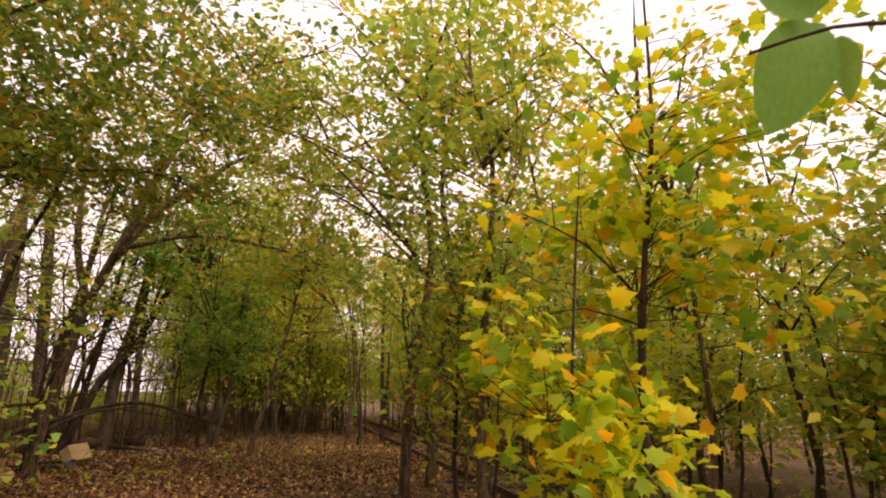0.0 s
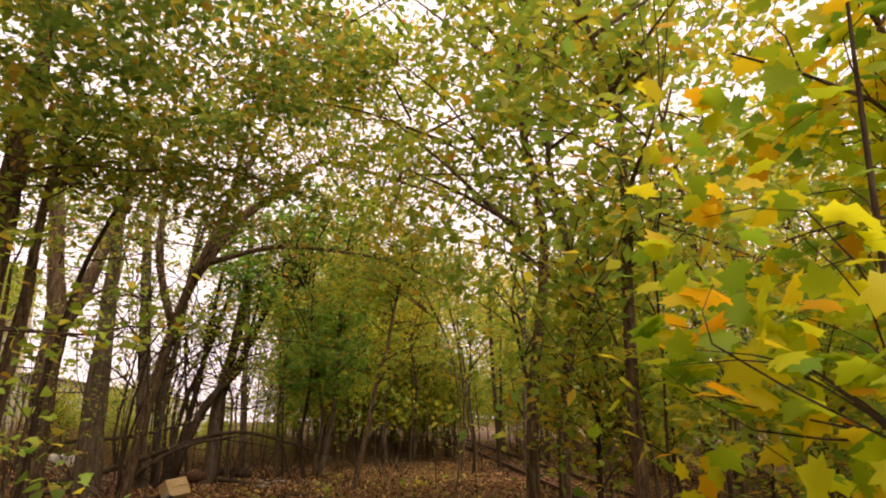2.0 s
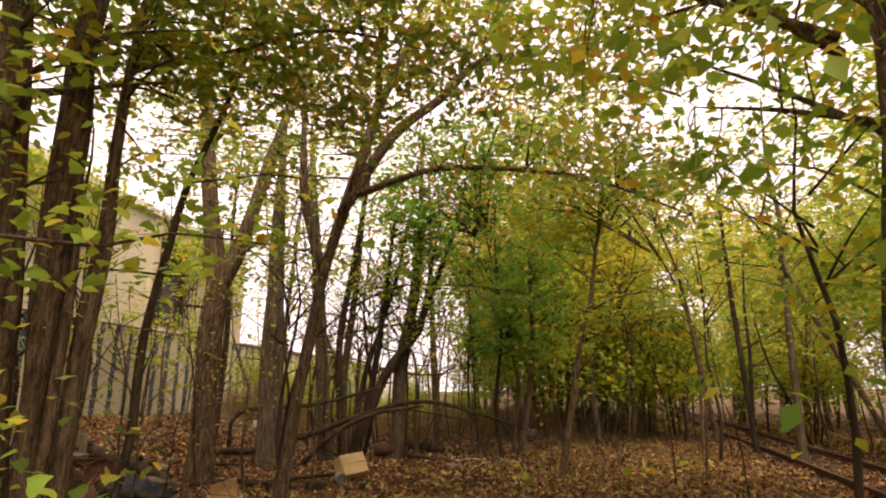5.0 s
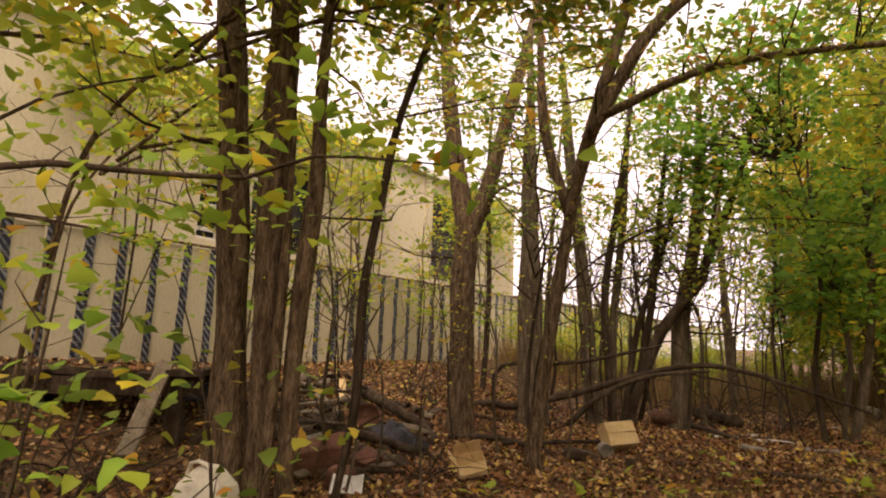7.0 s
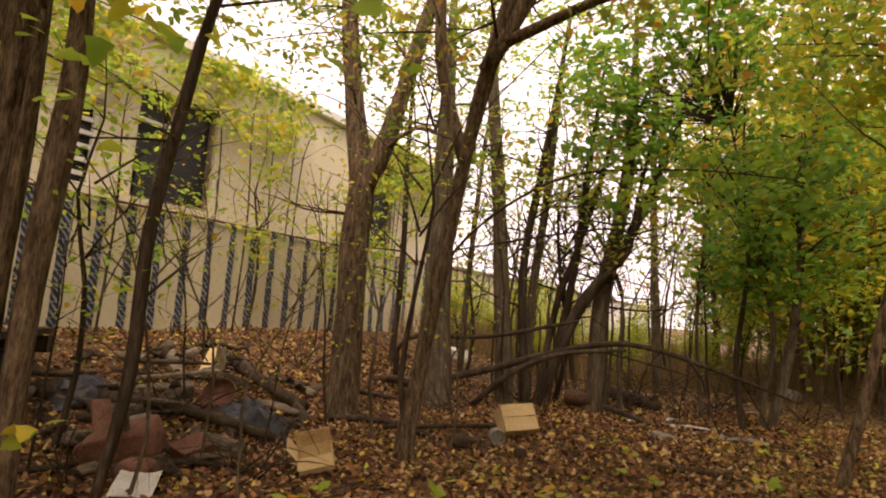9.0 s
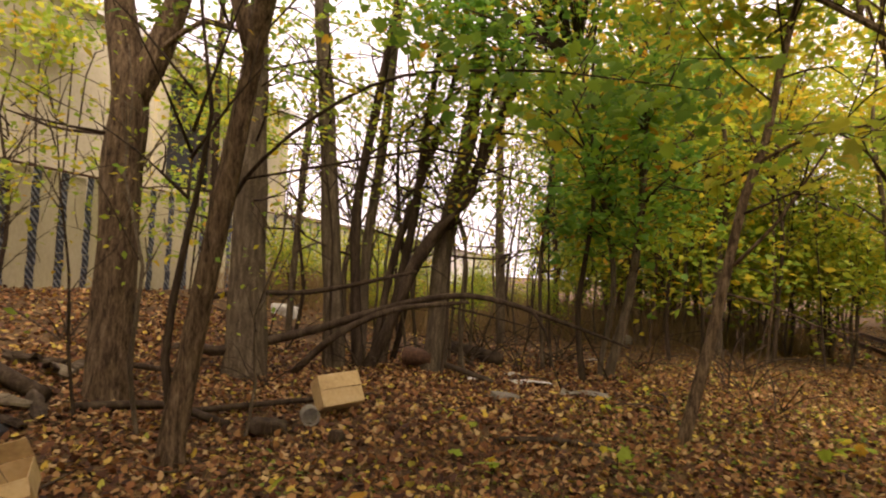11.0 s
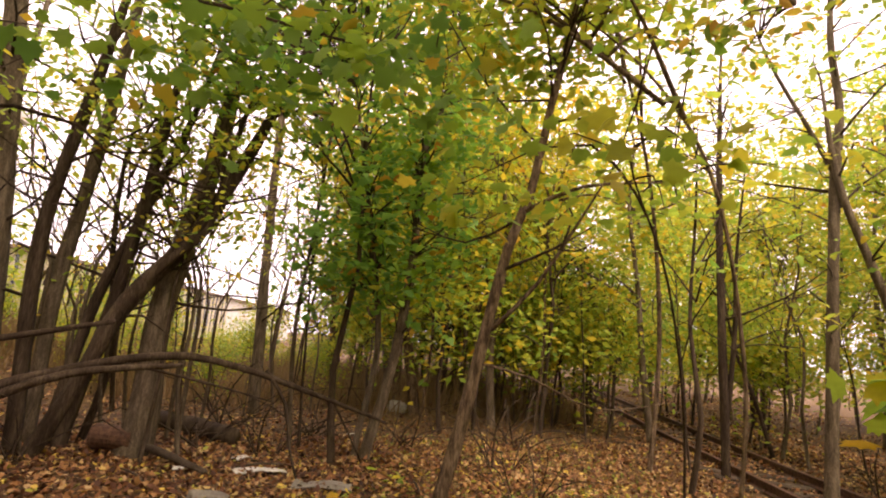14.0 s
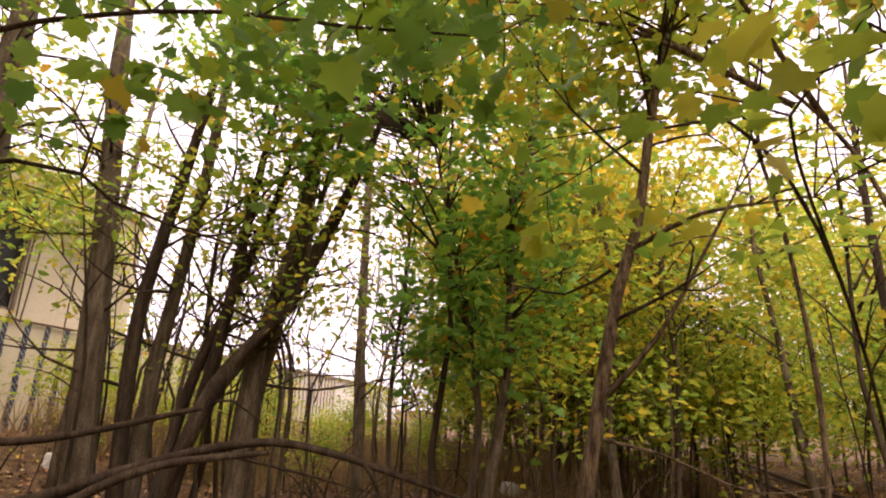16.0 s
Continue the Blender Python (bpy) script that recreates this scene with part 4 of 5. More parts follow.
# ---- forest trees, built once and repeated ----
def forest_tree(name, seed, h, r, low, n, per, size, mat, bark, label, lean=0.3):
    g = np.random.default_rng(seed)
    top = g.normal(0, lean, 2)
    trunk = [(top[0] * q * q + g.normal(0, 0.013 * h), top[1] * q * q + g.normal(0, 0.013 * h), h * q, r * (1 - 0.85 * q)) for q in (0, 0.18, 0.4, 0.62, 0.82, 1.0)]
    stems, lines = [("trunk", trunk)], [trunk[2:]]
    for k in range(6):
        q = g.uniform(0.3, 0.8)
        a = g.uniform(0, 6.28)
        b = np.array([top[0] * q * q, top[1] * q * q, h * q])
        ln = h * g.uniform(0.14, 0.26)
        d = np.array([math.cos(a), math.sin(a), g.uniform(0.3, 1.1)]) * ln
        limb = [(*b, r * 0.4), (*(b + d * 0.5 + (0, 0, 0.05)), r * 0.26), (*(b + d), r * 0.08)]
        stems.append(("limb", limb))
        lines.append(limb)
    t = thing(name, (0, 0, 0), label, "tree", group="woodland trees")
    for k, (nm, pts) in enumerate(stems):
        v, f = tube([(0, 0, -0.15, r * 1.4)] + pts if nm == "trunk" else pts, 7 if nm == "trunk" else 5, 0.08, 0.5, seed + k)
        mesh_object(nm, v, f, bark, t, smooth=True)
    c = over(lines, n, seed + 1, (h * 0.11, h * 0.11, h * 0.07), 0.25)
    c = c[c[:, 2] > low * h]
    v, f = twigs_to(c, [p for _, p in stems], 0.007, seed)
    tagged(mesh_object("twig_mass", v, f, bark, t), kind="stuff")
    tagged(leaves("crown", clustered(c + (50, 0, 0), per, 0.32, seed) - (50, 0, 0), size, "oval", mat, t, seed=seed), kind="stuff")
    return t


PROTOS = {
    "yellow": [forest_tree("yellow_tree", 101, 8.5, 0.09, 0.25, 90, 32, 0.18, YELLOW, GREY_BARK, "slender woodland tree with yellow autumn leaves"),
               forest_tree("yellow_tree", 102, 7.2, 0.07, 0.2, 80, 32, 0.18, YELLOW_GREEN, GREY_BARK, "slender woodland tree with yellow-green leaves"),
               forest_tree("yellow_tree", 105, 9.5, 0.11, 0.3, 100, 32, 0.18, YELLOW, BARK, "tall woodland tree with golden leaves")],
    "green": [forest_tree("green_tree", 103, 8.0, 0.09, 0.22, 90, 32, 0.18, OLIVE, BARK, "slender woodland tree with olive green leaves"),
              forest_tree("green_tree", 104, 9.0, 0.1, 0.25, 90, 32, 0.18, LIGHT_GREEN, BARK, "slender woodland tree with light green leaves")],
    "shrub": [forest_tree("understorey_shrub", 106, 3.6, 0.035, 0.12, 60, 34, 0.13, OLIVE, DARK_BARK, "thin understorey shrub with olive and brown leaves", 0.4),
              forest_tree("understorey_shrub", 107, 3.0, 0.03, 0.15, 50, 34, 0.13, YELLOW_GREEN, DARK_BARK, "thin understorey shrub with yellowing leaves", 0.4)],
    "whip": [forest_tree("bare_sapling", 108, 4.6, 0.03, 0.45, 10, 10, 0.1, YELLOW_GREEN, GREY_BARK, "bare thin sapling with few leaves", 0.5),
             forest_tree("bare_sapling", 109, 3.8, 0.022, 0.5, 8, 8, 0.1, YELLOW, DARK_BARK, "bare thin sapling with few leaves", 0.5),
             forest_tree("bare_sapling", 110, 5.2, 0.045, 0.5, 8, 10, 0.1, LIGHT_GREEN, DARK_BARK, "bare thin dark sapling", 0.4)],
}
USED = set()


def plant(kind, x, y, s=1.0):
    p = PROTOS[kind][int(rng.integers(0, len(PROTOS[kind])))]
    m = pose(x, y, terrain(min(max(x, -13), 15), min(max(y, -7), 25)), 0, 0, float(rng.uniform(0, 360)))
    if p.name in USED:
        q = copy_thing(p, m)
        q.scale = (s, s, s * float(rng.uniform(0.9, 1.1)))
    else:
        USED.add(p.name)
        p.matrix_basis = m


def plant_many(kinds, n, box, ok, gap, s=(0.85, 1.15)):
    done, tries = [], 0
    while len(done) < n and tries < n * 40:
        tries += 1
        x, y = rng.uniform(box[0], box[1]), rng.uniform(box[2], box[3])
        if ok(x, y) and all((x - a) ** 2 + (y - b) ** 2 > gap * gap for a, b in done):
            done.append((x, y))
            plant(kinds[int(rng.integers(0, len(kinds)))], x, y, float(rng.uniform(*s)))


def on_rails(x, y):
    d = (x - 7.05) * 0.934 - (y - 9.2) * 0.357
    return -0.5 < d < 1.5


def side(x, y):
    """Right of what the later part of the walk looks at."""
    return y < 4.0 + 0.62 * (x - 1.2) and x > 2.6 + 0.1 * abs(y) and not on_rails(x, y) and from_path(x, y) > 2.0


plant_many(["yellow", "green", "yellow"], 16, (4.2, 16, 14, 30), lambda x, y: not on_rails(x, y) and x > 1.5 + 0.16 * y, 1.3)
plant_many(["yellow", "green"], 26, (9.5, 26, 4, 28), lambda x, y: not on_rails(x, y), 1.6)
plant_many(["green", "yellow"], 10, (2.6, 8, 17, 30), lambda x, y: not on_rails(x, y) and x > 0.2 * y - 1.2, 1.4)
plant_many(["green", "yellow", "shrub", "shrub", "shrub", "shrub", "whip", "whip"], 58, (2.6, 13, -6, 12), side, 0.8)
plant_many(["shrub"], 8, (1.6, 6.5, -4, 2), lambda x, y: from_path(x, y) > 2.2 and not on_rails(x, y), 0.7, (0.5, 0.85))
plant_many(["whip"], 16, (2.6, 8, -4, 2), lambda x, y: from_path(x, y) > 2.4 and not on_rails(x, y), 0.5)
plant_many(["green"], 8, (-14, 4, -24, -9), lambda x, y: True, 2.2)
plant_many(["green", "yellow"], 8, (-13, -5, -8, 3), lambda x, y: True, 2.0)
plant_many(["whip"], 55, (2.0, 16, 15, 27), lambda x, y: not on_rails(x, y), 0.4)
plant_many(["whip"], 22, (-4.0, 2.2, 13.5, 20), lambda x, y: True, 0.35)
plant_many(["whip"], 7, (6.5, 13, 10.5, 14), lambda x, y: not on_rails(x, y) and y > 4 + 0.62 * x, 0.7)
plant_many(["whip"], 13, (-1.7, 2.4, 11.9, 14.6), lambda x, y: x < 0.7 or x > 1.9, 0.3, (0.9, 1.3))
plant_many(["whip"], 12, (-4.6, -1.0, 5.6, 9.2), lambda x, y: x < -1.9 or y > 7.6, 0.6, (0.5, 0.95))
plant_many(["whip"], 4, (-6.5, -4.6, 9, 15), lambda x, y: True, 0.8)
plant_many(["shrub"], 32, (2.8, 13, 15, 26), lambda x, y: not on_rails(x, y), 1.0, (0.8, 1.35))
plant_many(["shrub"], 22, (-4, 3, 17, 27), lambda x, y: True, 1.2, (0.4, 0.7))
plant_many(["green", "yellow"], 10, (-10, 60, 40, 75), lambda x, y: x > -2 + 0.25 * y, 2.5, (1.0, 1.4))
plant_many(["shrub"], 26, (11, 26, 14, 34), lambda x, y: not on_rails(x, y), 1.4, (0.8, 1.3))
plant_many(["shrub"], 10, (9.5, 20, 5, 13), lambda x, y: not on_rails(x, y), 1.5, (0.5, 0.8))


plant_many(["shrub", "yellow"], 22, (11, 30, 27, 44), lambda x, y: True, 1.5, (0.8, 1.3))
plant_many(["shrub"], 14, (17, 30, 2, 20), lambda x, y: True, 1.8, (0.8, 1.2))


def dead_shrub(seed, n, h):
    """Tangle of bare curved branches."""
    g = np.random.default_rng(seed)
    t = thing("dead_shrub", (0, 0, 0), "bare dark tangle of dead branches", "shrub", group="dead shrubs")
    for k in range(n):
        a, ln = g.uniform(0, 6.28), h * g.uniform(0.5, 1.1)
        d = np.array([math.cos(a), math.sin(a), 0])
        s = g.normal(0, 0.12, 3) * (1, 1, 0)
        up = g.uniform(0.3, 1.0)
        r = g.uniform(0.007, 0.016)
        pts = [(*s, r), (*(s + d * ln * 0.25 + (0, 0, ln * 0.45 * up)), r * 0.8), (*(s + d * ln * 0.6 + (0, 0, ln * 0.7 * up) + g.normal(0, 0.08, 3)), r * 0.55), (*(s + d * ln + (0, 0, ln * 0.62 * up) + g.normal(0, 0.1, 3)), r * 0.2)]
        v, f = tube(pts, 4, 0, 0.35)
        mesh_object("branch", v, f, DARK_BARK, t)
    return t


PROTOS["dead"] = [dead_shrub(120, 12, 1.5), dead_shrub(121, 10, 2.1)]
for x, y, s in ((-3.1, 2.1, 0.8), (-2.7, 3.2, 0.7), (-4.1, 1.5, 1.0), (-3.7, 4.4, 0.8), (-3.0, 0.9, 0.8), (-5.2, 3.4, 0.9), (-3.6, 3.6, 1.1), (-4.6, 4.6, 1.0), (-2.4, 6.9, 0.7), (-3.9, 7.6, 0.8), (-0.9, 12.4, 0.8), (0.7, 13.6, 1.0), (1.6, 13.2, 0.8), (3.6, 13.9, 0.9), (2.3, 14.6, 1.0), (-1.9, 11.0, 0.7), (4.6, 12.6, 0.9), (5.4, 14.2, 1.0), (4.2, 10.9, 0.7), (-4.6, 11.2, 0.9), (9.6, 9.0, 0.9), (9.9, 11.5, 0.8), (-3.3, 6.0, 0.6), (1.0, 15.2, 1.1), (-2.6, 13.4, 1.0)):
    plant("dead", x, y, s)


# ---- fallen branches, logs and sticks ----
def branch_on_ground(name, lines, label, mat=DEADWOOD, sides=8):
    p = lines[0][0]
    t = thing(name, (p[0], p[1], terrain(p[0], p[1])), label, "branch")
    for k, pts in enumerate(lines):
        v, f = tube(pts, sides if k == 0 else 6, 0.12, seed=k + p[0])
        mesh_object("limb" if k == 0 else "side_branch", v, f, mat, t, smooth=True)
    return t


branch_on_ground("fallen_branch", [
    [(-4.2, 11.7, 0.12, 0.08), (-3.33, 12.01, 0.3, 0.072), (-2.6, 11.4, 0.36, 0.066), (-1.55, 12.12, 0.62, 0.062), (-0.91, 12.16, 0.85, 0.058), (0.0, 12.2, 1.12, 0.05), (0.63, 12.26, 1.2, 0.044), (1.2, 12.2, 1.12, 0.038), (1.62, 12.32, 1.0, 0.034), (2.45, 12.37, 0.74, 0.026), (3.0, 12.45, 0.55, 0.018)],
    [(-3.2, 12.0, 0.3, 0.05), (-3.05, 12.0, 1.01, 0.045), (-1.59, 12.14, 1.16, 0.042), (-0.13, 12.23, 1.52, 0.03)],
    [(-1.75, 11.8, 0.04, 0.06), (-1.15, 11.87, 0.6, 0.055), (-0.38, 11.91, 0.97, 0.042), (0.64, 11.98, 1.12, 0.026)],
    [(1.5, 12.32, 1.1, 0.025), (1.75, 12.2, 0.75, 0.022), (1.85, 12.0, 0.3, 0.016), (1.95, 11.8, 0.02, 0.012)],
    [(2.3, 12.36, 0.8, 0.016), (2.55, 12.5, 0.4, 0.012), (2.75, 12.6, 0.05, 0.008)],
    [(0.0, 12.2, 1.1, 0.02), (0.9, 12.0, 0.95, 0.015), (1.6, 11.9, 0.8, 0.008)],
], "long dark fallen branch propped across the thicket", DARK_BARK)
branch_on_ground("fallen_log", [[(0.1, 14.7, 0.12, 0.15), (0.5, 14.3, 0.13, 0.15), (1.2, 13.7, 0.1, 0.11)]], "rotting dark log lying among the leaves", DARK_BARK)
branch_on_ground("broken_stick", [[(0.0, 13.2, 0.1, 0.05), (0.5, 12.6, 0.09, 0.045), (1.02, 11.95, 0.05, 0.03)]], "broken pale stick lying on fallen leaves")
branch_on_ground("broken_stick", [[(-2.2, 9.3, 0.06, 0.035), (-1.3, 9.9, 0.08, 0.03), (-0.4, 10.7, 0.05, 0.02)]], "broken dark stick lying on fallen leaves", DARK_BARK)
branch_on_ground("broken_stick", [[(1.0, 9.2, 0.04, 0.03), (1.5, 9.25, 0.05, 0.03), (2.0, 9.2, 0.03, 0.02)]], "short broken stick lying on fallen leaves", DARK_BARK)
g = np.random.default_rng(90)
for k in range(26):
    x, y = g.uniform(-5.6, -3.3), g.uniform(6.6, 10.6)
    a, ln = g.uniform(0, 3.14), g.uniform(0.35, 1.1)
    z = terrain(x, y) + 0.04 + g.uniform(0, 0.28)
    p0, p1 = np.array([x, y, z]), np.array([x + math.cos(a) * ln, y + math.sin(a) * ln, z + g.uniform(-0.12, 0.16)])
    r = g.uniform(0.012, 0.045)
    branch_on_ground("brush_stick", [[(*p0, r), (*((p0 + p1) / 2 + g.normal(0, 0.04, 3)), r * 0.9), (*p1, r * 0.5)]], "dead stick in a heap of brushwood", (DEADWOOD, DARK_BARK)[k % 2], 6)["group"] = "brushwood heap"
for k in range(46):
    x, y = g.uniform(-3.2, 7), g.uniform(5.5, 16)
    a, ln = g.uniform(0, 3.14), g.uniform(0.25, 0.8)
    z = terrain(x, y) + 0.03
    p0, p1 = np.array([x, y, z]), np.array([x + math.cos(a) * ln, y + math.sin(a) * ln, z + 0.02])
    r = g.uniform(0.006, 0.016)
    branch_on_ground("fallen_twig", [[(*p0, r), (*((p0 + p1) / 2 + g.normal(0, 0.03, 3)), r * 0.9), (*p1, r * 0.5)]], "dry twig lying on fallen leaves", DEADWOOD, 5)["group"] = "twigs on the floor"


# ---- rubbish ----
def sheet(bm, m, w, d, t=0.006):
    """A board of thickness t, corner at the origin of m."""
    r = bmesh.ops.create_cube(bm, size=1, matrix=m @ Matrix.Translation((w / 2, d / 2, t / 2)) @ Matrix.Diagonal((w, d, t, 1)))
    return r


def carton(name, m, w, d, h, label, flaps):
    t = thing(name, m.translation, label, "box")
    bm = bmesh.new()
    sheet(bm, m, w, d)
    for q, a, b in ((pose(0, 0, 0.007, 90, 0, 0), w, h), (pose(0, d - 0.001, 0.007, 90, 0, 0), w, h), (pose(0, 0.007, 0.007, 90, 0, 90), d - 0.016, h), (pose(w - 0.007, 0.007, 0.007, 90, 0, 90), d - 0.016, h)):
        sheet(bm, m @ q, a, b)
    part("body", bm, CARD, t)
    for (x, y, rz, ang, a, b) in flaps:
        bm = bmesh.new()
        sheet(bm, m @ pose(x, y, h + 0.01, 0, 0, rz) @ pose(0, 0, 0, ang, 0, 0), a, b, 0.005)
        part("flap", bm, CARD, t)
    return t


carton("cardboard_box", pose(-0.86, 9.86, 0.0, 60, -4, 38), 0.46, 0.33, 0.22, "closed cardboard box tipped on fallen leaves",
       [(0, 0, 0, 2, 0.46, 0.163), (0.46, 0.33, 180, 3, 0.46, 0.16)])
carton("open_box", pose(-1.98, 7.0, 0.05, 16, -14, 28), 0.3, 0.22, 0.15, "open cardboard box with flaps standing up",
       [(0, 0, 0, 235, 0.3, 0.1), (0.3, 0.22, 180, 75, 0.3, 0.15), (0.0, 0.22, -90, 120, 0.22, 0.13)])


def container():
    t = thing("plastic_container", (-2.86, 4.3, 0.05), "cream plastic container with a sloping shoulder", "container")
    rings = [(0.0, 0.2, 0.15), (0.03, 0.215, 0.165), (0.36, 0.21, 0.16), (0.44, 0.19, 0.14), (0.53, 0.1, 0.085), (0.56, 0.06, 0.06)]
    verts, faces = [], []
    for z, a, b in rings:
        for k in range(20):
            q = 2 * math.pi * k / 20
            c, s = math.cos(q), math.sin(q)
            verts.append((-2.86 + a * math.copysign(abs(c) ** 0.5, c) + z * 0.06, 4.3 + b * math.copysign(abs(s) ** 0.5, s), 0.04 + z))
    for i in range(len(rings) - 1):
        for k in range(20):
            a, b = i * 20 + k, i * 20 + (k + 1) % 20
            faces.append((a, b, b + 20, a + 20))
    faces += [tuple(range(20))[::-1], tuple(range(100, 120))]
    mesh_object("body", verts, faces, CREAM, t, smooth=False)
    v, f = tube([(-2.98, 4.25, 0.47, 0.014), (-2.92, 4.22, 0.62, 0.014), (-2.78, 4.22, 0.63, 0.014), (-2.7, 4.25, 0.5, 0.014)], 7, 0)
    mesh_object("handle", v, f, CREAM, t, smooth=True)


container()


def lump(name, at, radii, mat, label, category, turn=0, seed=0, rough=0.18):
    bm = bmesh.new()
    bmesh.ops.create_icosphere(bm, subdivisions=3, radius=1)
    for v in bm.verts:
        k = 1 + rough * noise.noise(v.co * 1.7 + Vector((seed, 0, 0))) + 0.06 * noise.noise(v.co * 6 + Vector((seed, 0, 0)))
        v.co = Vector((max(min(v.co.x * 1.25, 0.95), -0.95), max(min(v.co.y * 1.25, 0.95), -0.95), max(min(v.co.z * 1.2, 0.9), -0.9))) * k
    bmesh.ops.transform(bm, matrix=pose(at[0], at[1], at[2], 0, 8, turn) @ Matrix.Diagonal((*radii, 1)), verts=bm.verts)
    return tagged(part(name, bm, mat, smooth=True), label, category)


def rubble(name, at, radii, mat, label, turn, seed):
    g = np.random.default_rng(seed)
    bm = bmesh.new()
    for s in (-1, 1):
        for u in (-1, 1):
            for v in (-1, 1):
                bm.verts.new((s * g.uniform(0.75, 1), u * g.uniform(0.7, 1), v * g.uniform(0.7, 1)))
    for _ in range(6):
        bm.verts.new(g.uniform(-1.05, 1.05, 3))
    bmesh.ops.convex_hull(bm, input=bm.verts)
    bmesh.ops.delete(bm, geom=[v for v in bm.verts if not v.link_faces], context="VERTS")
    bmesh.ops.bevel(bm, geom=bm.edges[:], offset=0.06, segments=1, affect="EDGES")
    bmesh.ops.transform(bm, matrix=pose(at[0], at[1], at[2], 18, -14, turn) @ Matrix.Diagonal((*radii, 1)), verts=bm.verts)
    return tagged(part(name, bm, mat), label, "rubble")


rubble("red_rubble", (-3.35, 6.45, 0.24), (0.32, 0.2, 0.16), RED, "chunk of red-brown masonry rubble in brushwood", 20, 1)
rubble("red_rubble", (-3.1, 6.95, 0.12), (0.16, 0.13, 0.1), RED, "smaller piece of red masonry rubble", 70, 2)
rubble("grey_rubble", (-3.9, 7.0, 0.18), (0.22, 0.17, 0.12), STONE, "angular grey stone in the brushwood", 40, 3)
rubble("grey_rubble", (-4.3, 7.9, 0.3), (0.26, 0.2, 0.12), DARK_BARK, "dark broken slab in the brushwood", 10, 4)
lump("rusty_pot", (-2.95, 6.2, 0.12), (0.13, 0.13, 0.12), RED, "rusty round pot lying on the leaves", "pot", 0, 3, 0.08)
lump("dark_stone", (-1.1, 9.08, 0.06), (0.18, 0.1, 0.07), DARK_BARK, "dark lump of rotten wood on the leaves", "wood", 30, 4)
lump("dark_stone", (-0.43, 8.95, 0.05), (0.07, 0.06, 0.06), DARK_BARK, "dark rounded stone on the leaves", "stone", 80, 5)
lump("flat_stone", (1.15, 11.0, 0.05), (0.18, 0.12, 0.05), STONE, "flat grey stone among fallen leaves", "stone", 10, 6)
lump("white_bag", (-3.4, 16.3, 0.45), (0.3, 0.22, 0.2), PAPER, "crumpled white plastic bag near the fence", "bag", 15, 7, 0.35)
lump("white_stone", (4.3, 17.9, 0.12), (0.2, 0.18, 0.14), PAPER, "pale stone in the undergrowth", "stone", 0, 8)
for k, (x, y, w, d, r, lab) in enumerate([(1.55, 12.1, 0.55, 0.3, 15, "pale flattened cardboard sheet on the leaves"), (2.2, 11.5, 0.6, 0.34, -12, "grey flattened sheet half covered with leaves"),
                                           (1.35, 12.9, 0.22, 0.14, 40, "scrap of white paper on the leaves"), (0.75, 12.2, 0.16, 0.12, 0, "scrap of white paper on the leaves"), (2.9, 14.6, 0.2, 0.14, 20, "scrap of white paper on the leaves"),
                                           (-2.75, 6.0, 0.3, 0.2, 25, "white broken tray lying tilted")]):
    nx, ny = 8, 6
    verts = []
    for j in range(ny + 1):
        for i in range(nx + 1):
            u, v = (i / nx - 0.5) * w, (j / ny - 0.5) * d
            a = radians(r)
            px, py = x + u * math.cos(a) - v * math.sin(a), y + u * math.sin(a) + v * math.cos(a)
            verts.append((px, py, terrain(px, py) + 0.05 + 0.03 * noise.noise((px * 6, py * 6, k)) + (0.12 * abs(v / d + 0.5) if k == 5 else 0)))
    o = len(verts)
    verts += [(a, b, c - 0.008) for a, b, c in verts]
    faces = []
    for j in range(ny):
        for i in range(nx):
            q = j * (nx + 1) + i
            faces += [(q, q + 1, q + nx + 2, q + nx + 1), (q + o + nx + 1, q + o + nx + 2, q + o + 1, q + o)]
    rim = [i for i in range(nx + 1)] + [j * (nx + 1) + nx for j in range(1, ny + 1)] + [ny * (nx + 1) + i for i in range(nx - 1, -1, -1)] + [j * (nx + 1) for j in range(ny - 1, 0, -1)]
    faces += [(rim[(i + 1) % len(rim)], rim[i], rim[i] + o, rim[(i + 1) % len(rim)] + o) for i in range(len(rim))]
    tagged(mesh_object("paper_scrap" if k > 1 else "flat_sheet", verts, faces, PAPER if k != 1 else STONE), lab, "litter")


def drum(name, at, r, ln, turn, mat, label, category):
    """A cylinder lying on its side, with rims and an open end."""
    t = thing(name, at, label, category)
    prof = [(r * 0.8, -ln / 2 + 0.04), (r * 0.82, -ln / 2), (r * 1.04, -ln / 2), (r * 1.04, -ln / 2 + 0.03), (r, -ln / 2 + 0.04), (r, -0.01), (r * 1.03, 0), (r, 0.01), (r, ln / 2 - 0.04), (r * 1.04, ln / 2 - 0.03), (r * 1.04, ln / 2), (r * 0.82, ln / 2), (r * 0.8, ln / 2 - 0.04)]
    m = pose(at[0], at[1], at[2], 90, 0, turn)
    verts, faces = [], []
    for a, z in prof:
        verts += [m @ Vector((a * math.cos(2 * math.pi * k / 18), a * math.sin(2 * math.pi * k / 18), z)) for k in range(18)]
    for i in range(len(prof) - 1):
        faces += [(i * 18 + k, i * 18 + (k + 1) % 18, (i + 1) * 18 + (k + 1) % 18, (i + 1) * 18 + k) for k in range(18)]
    faces += [tuple(range(18)), tuple(range(len(verts) - 18, len(verts)))]
    mesh_object("shell", verts, faces, mat, t)


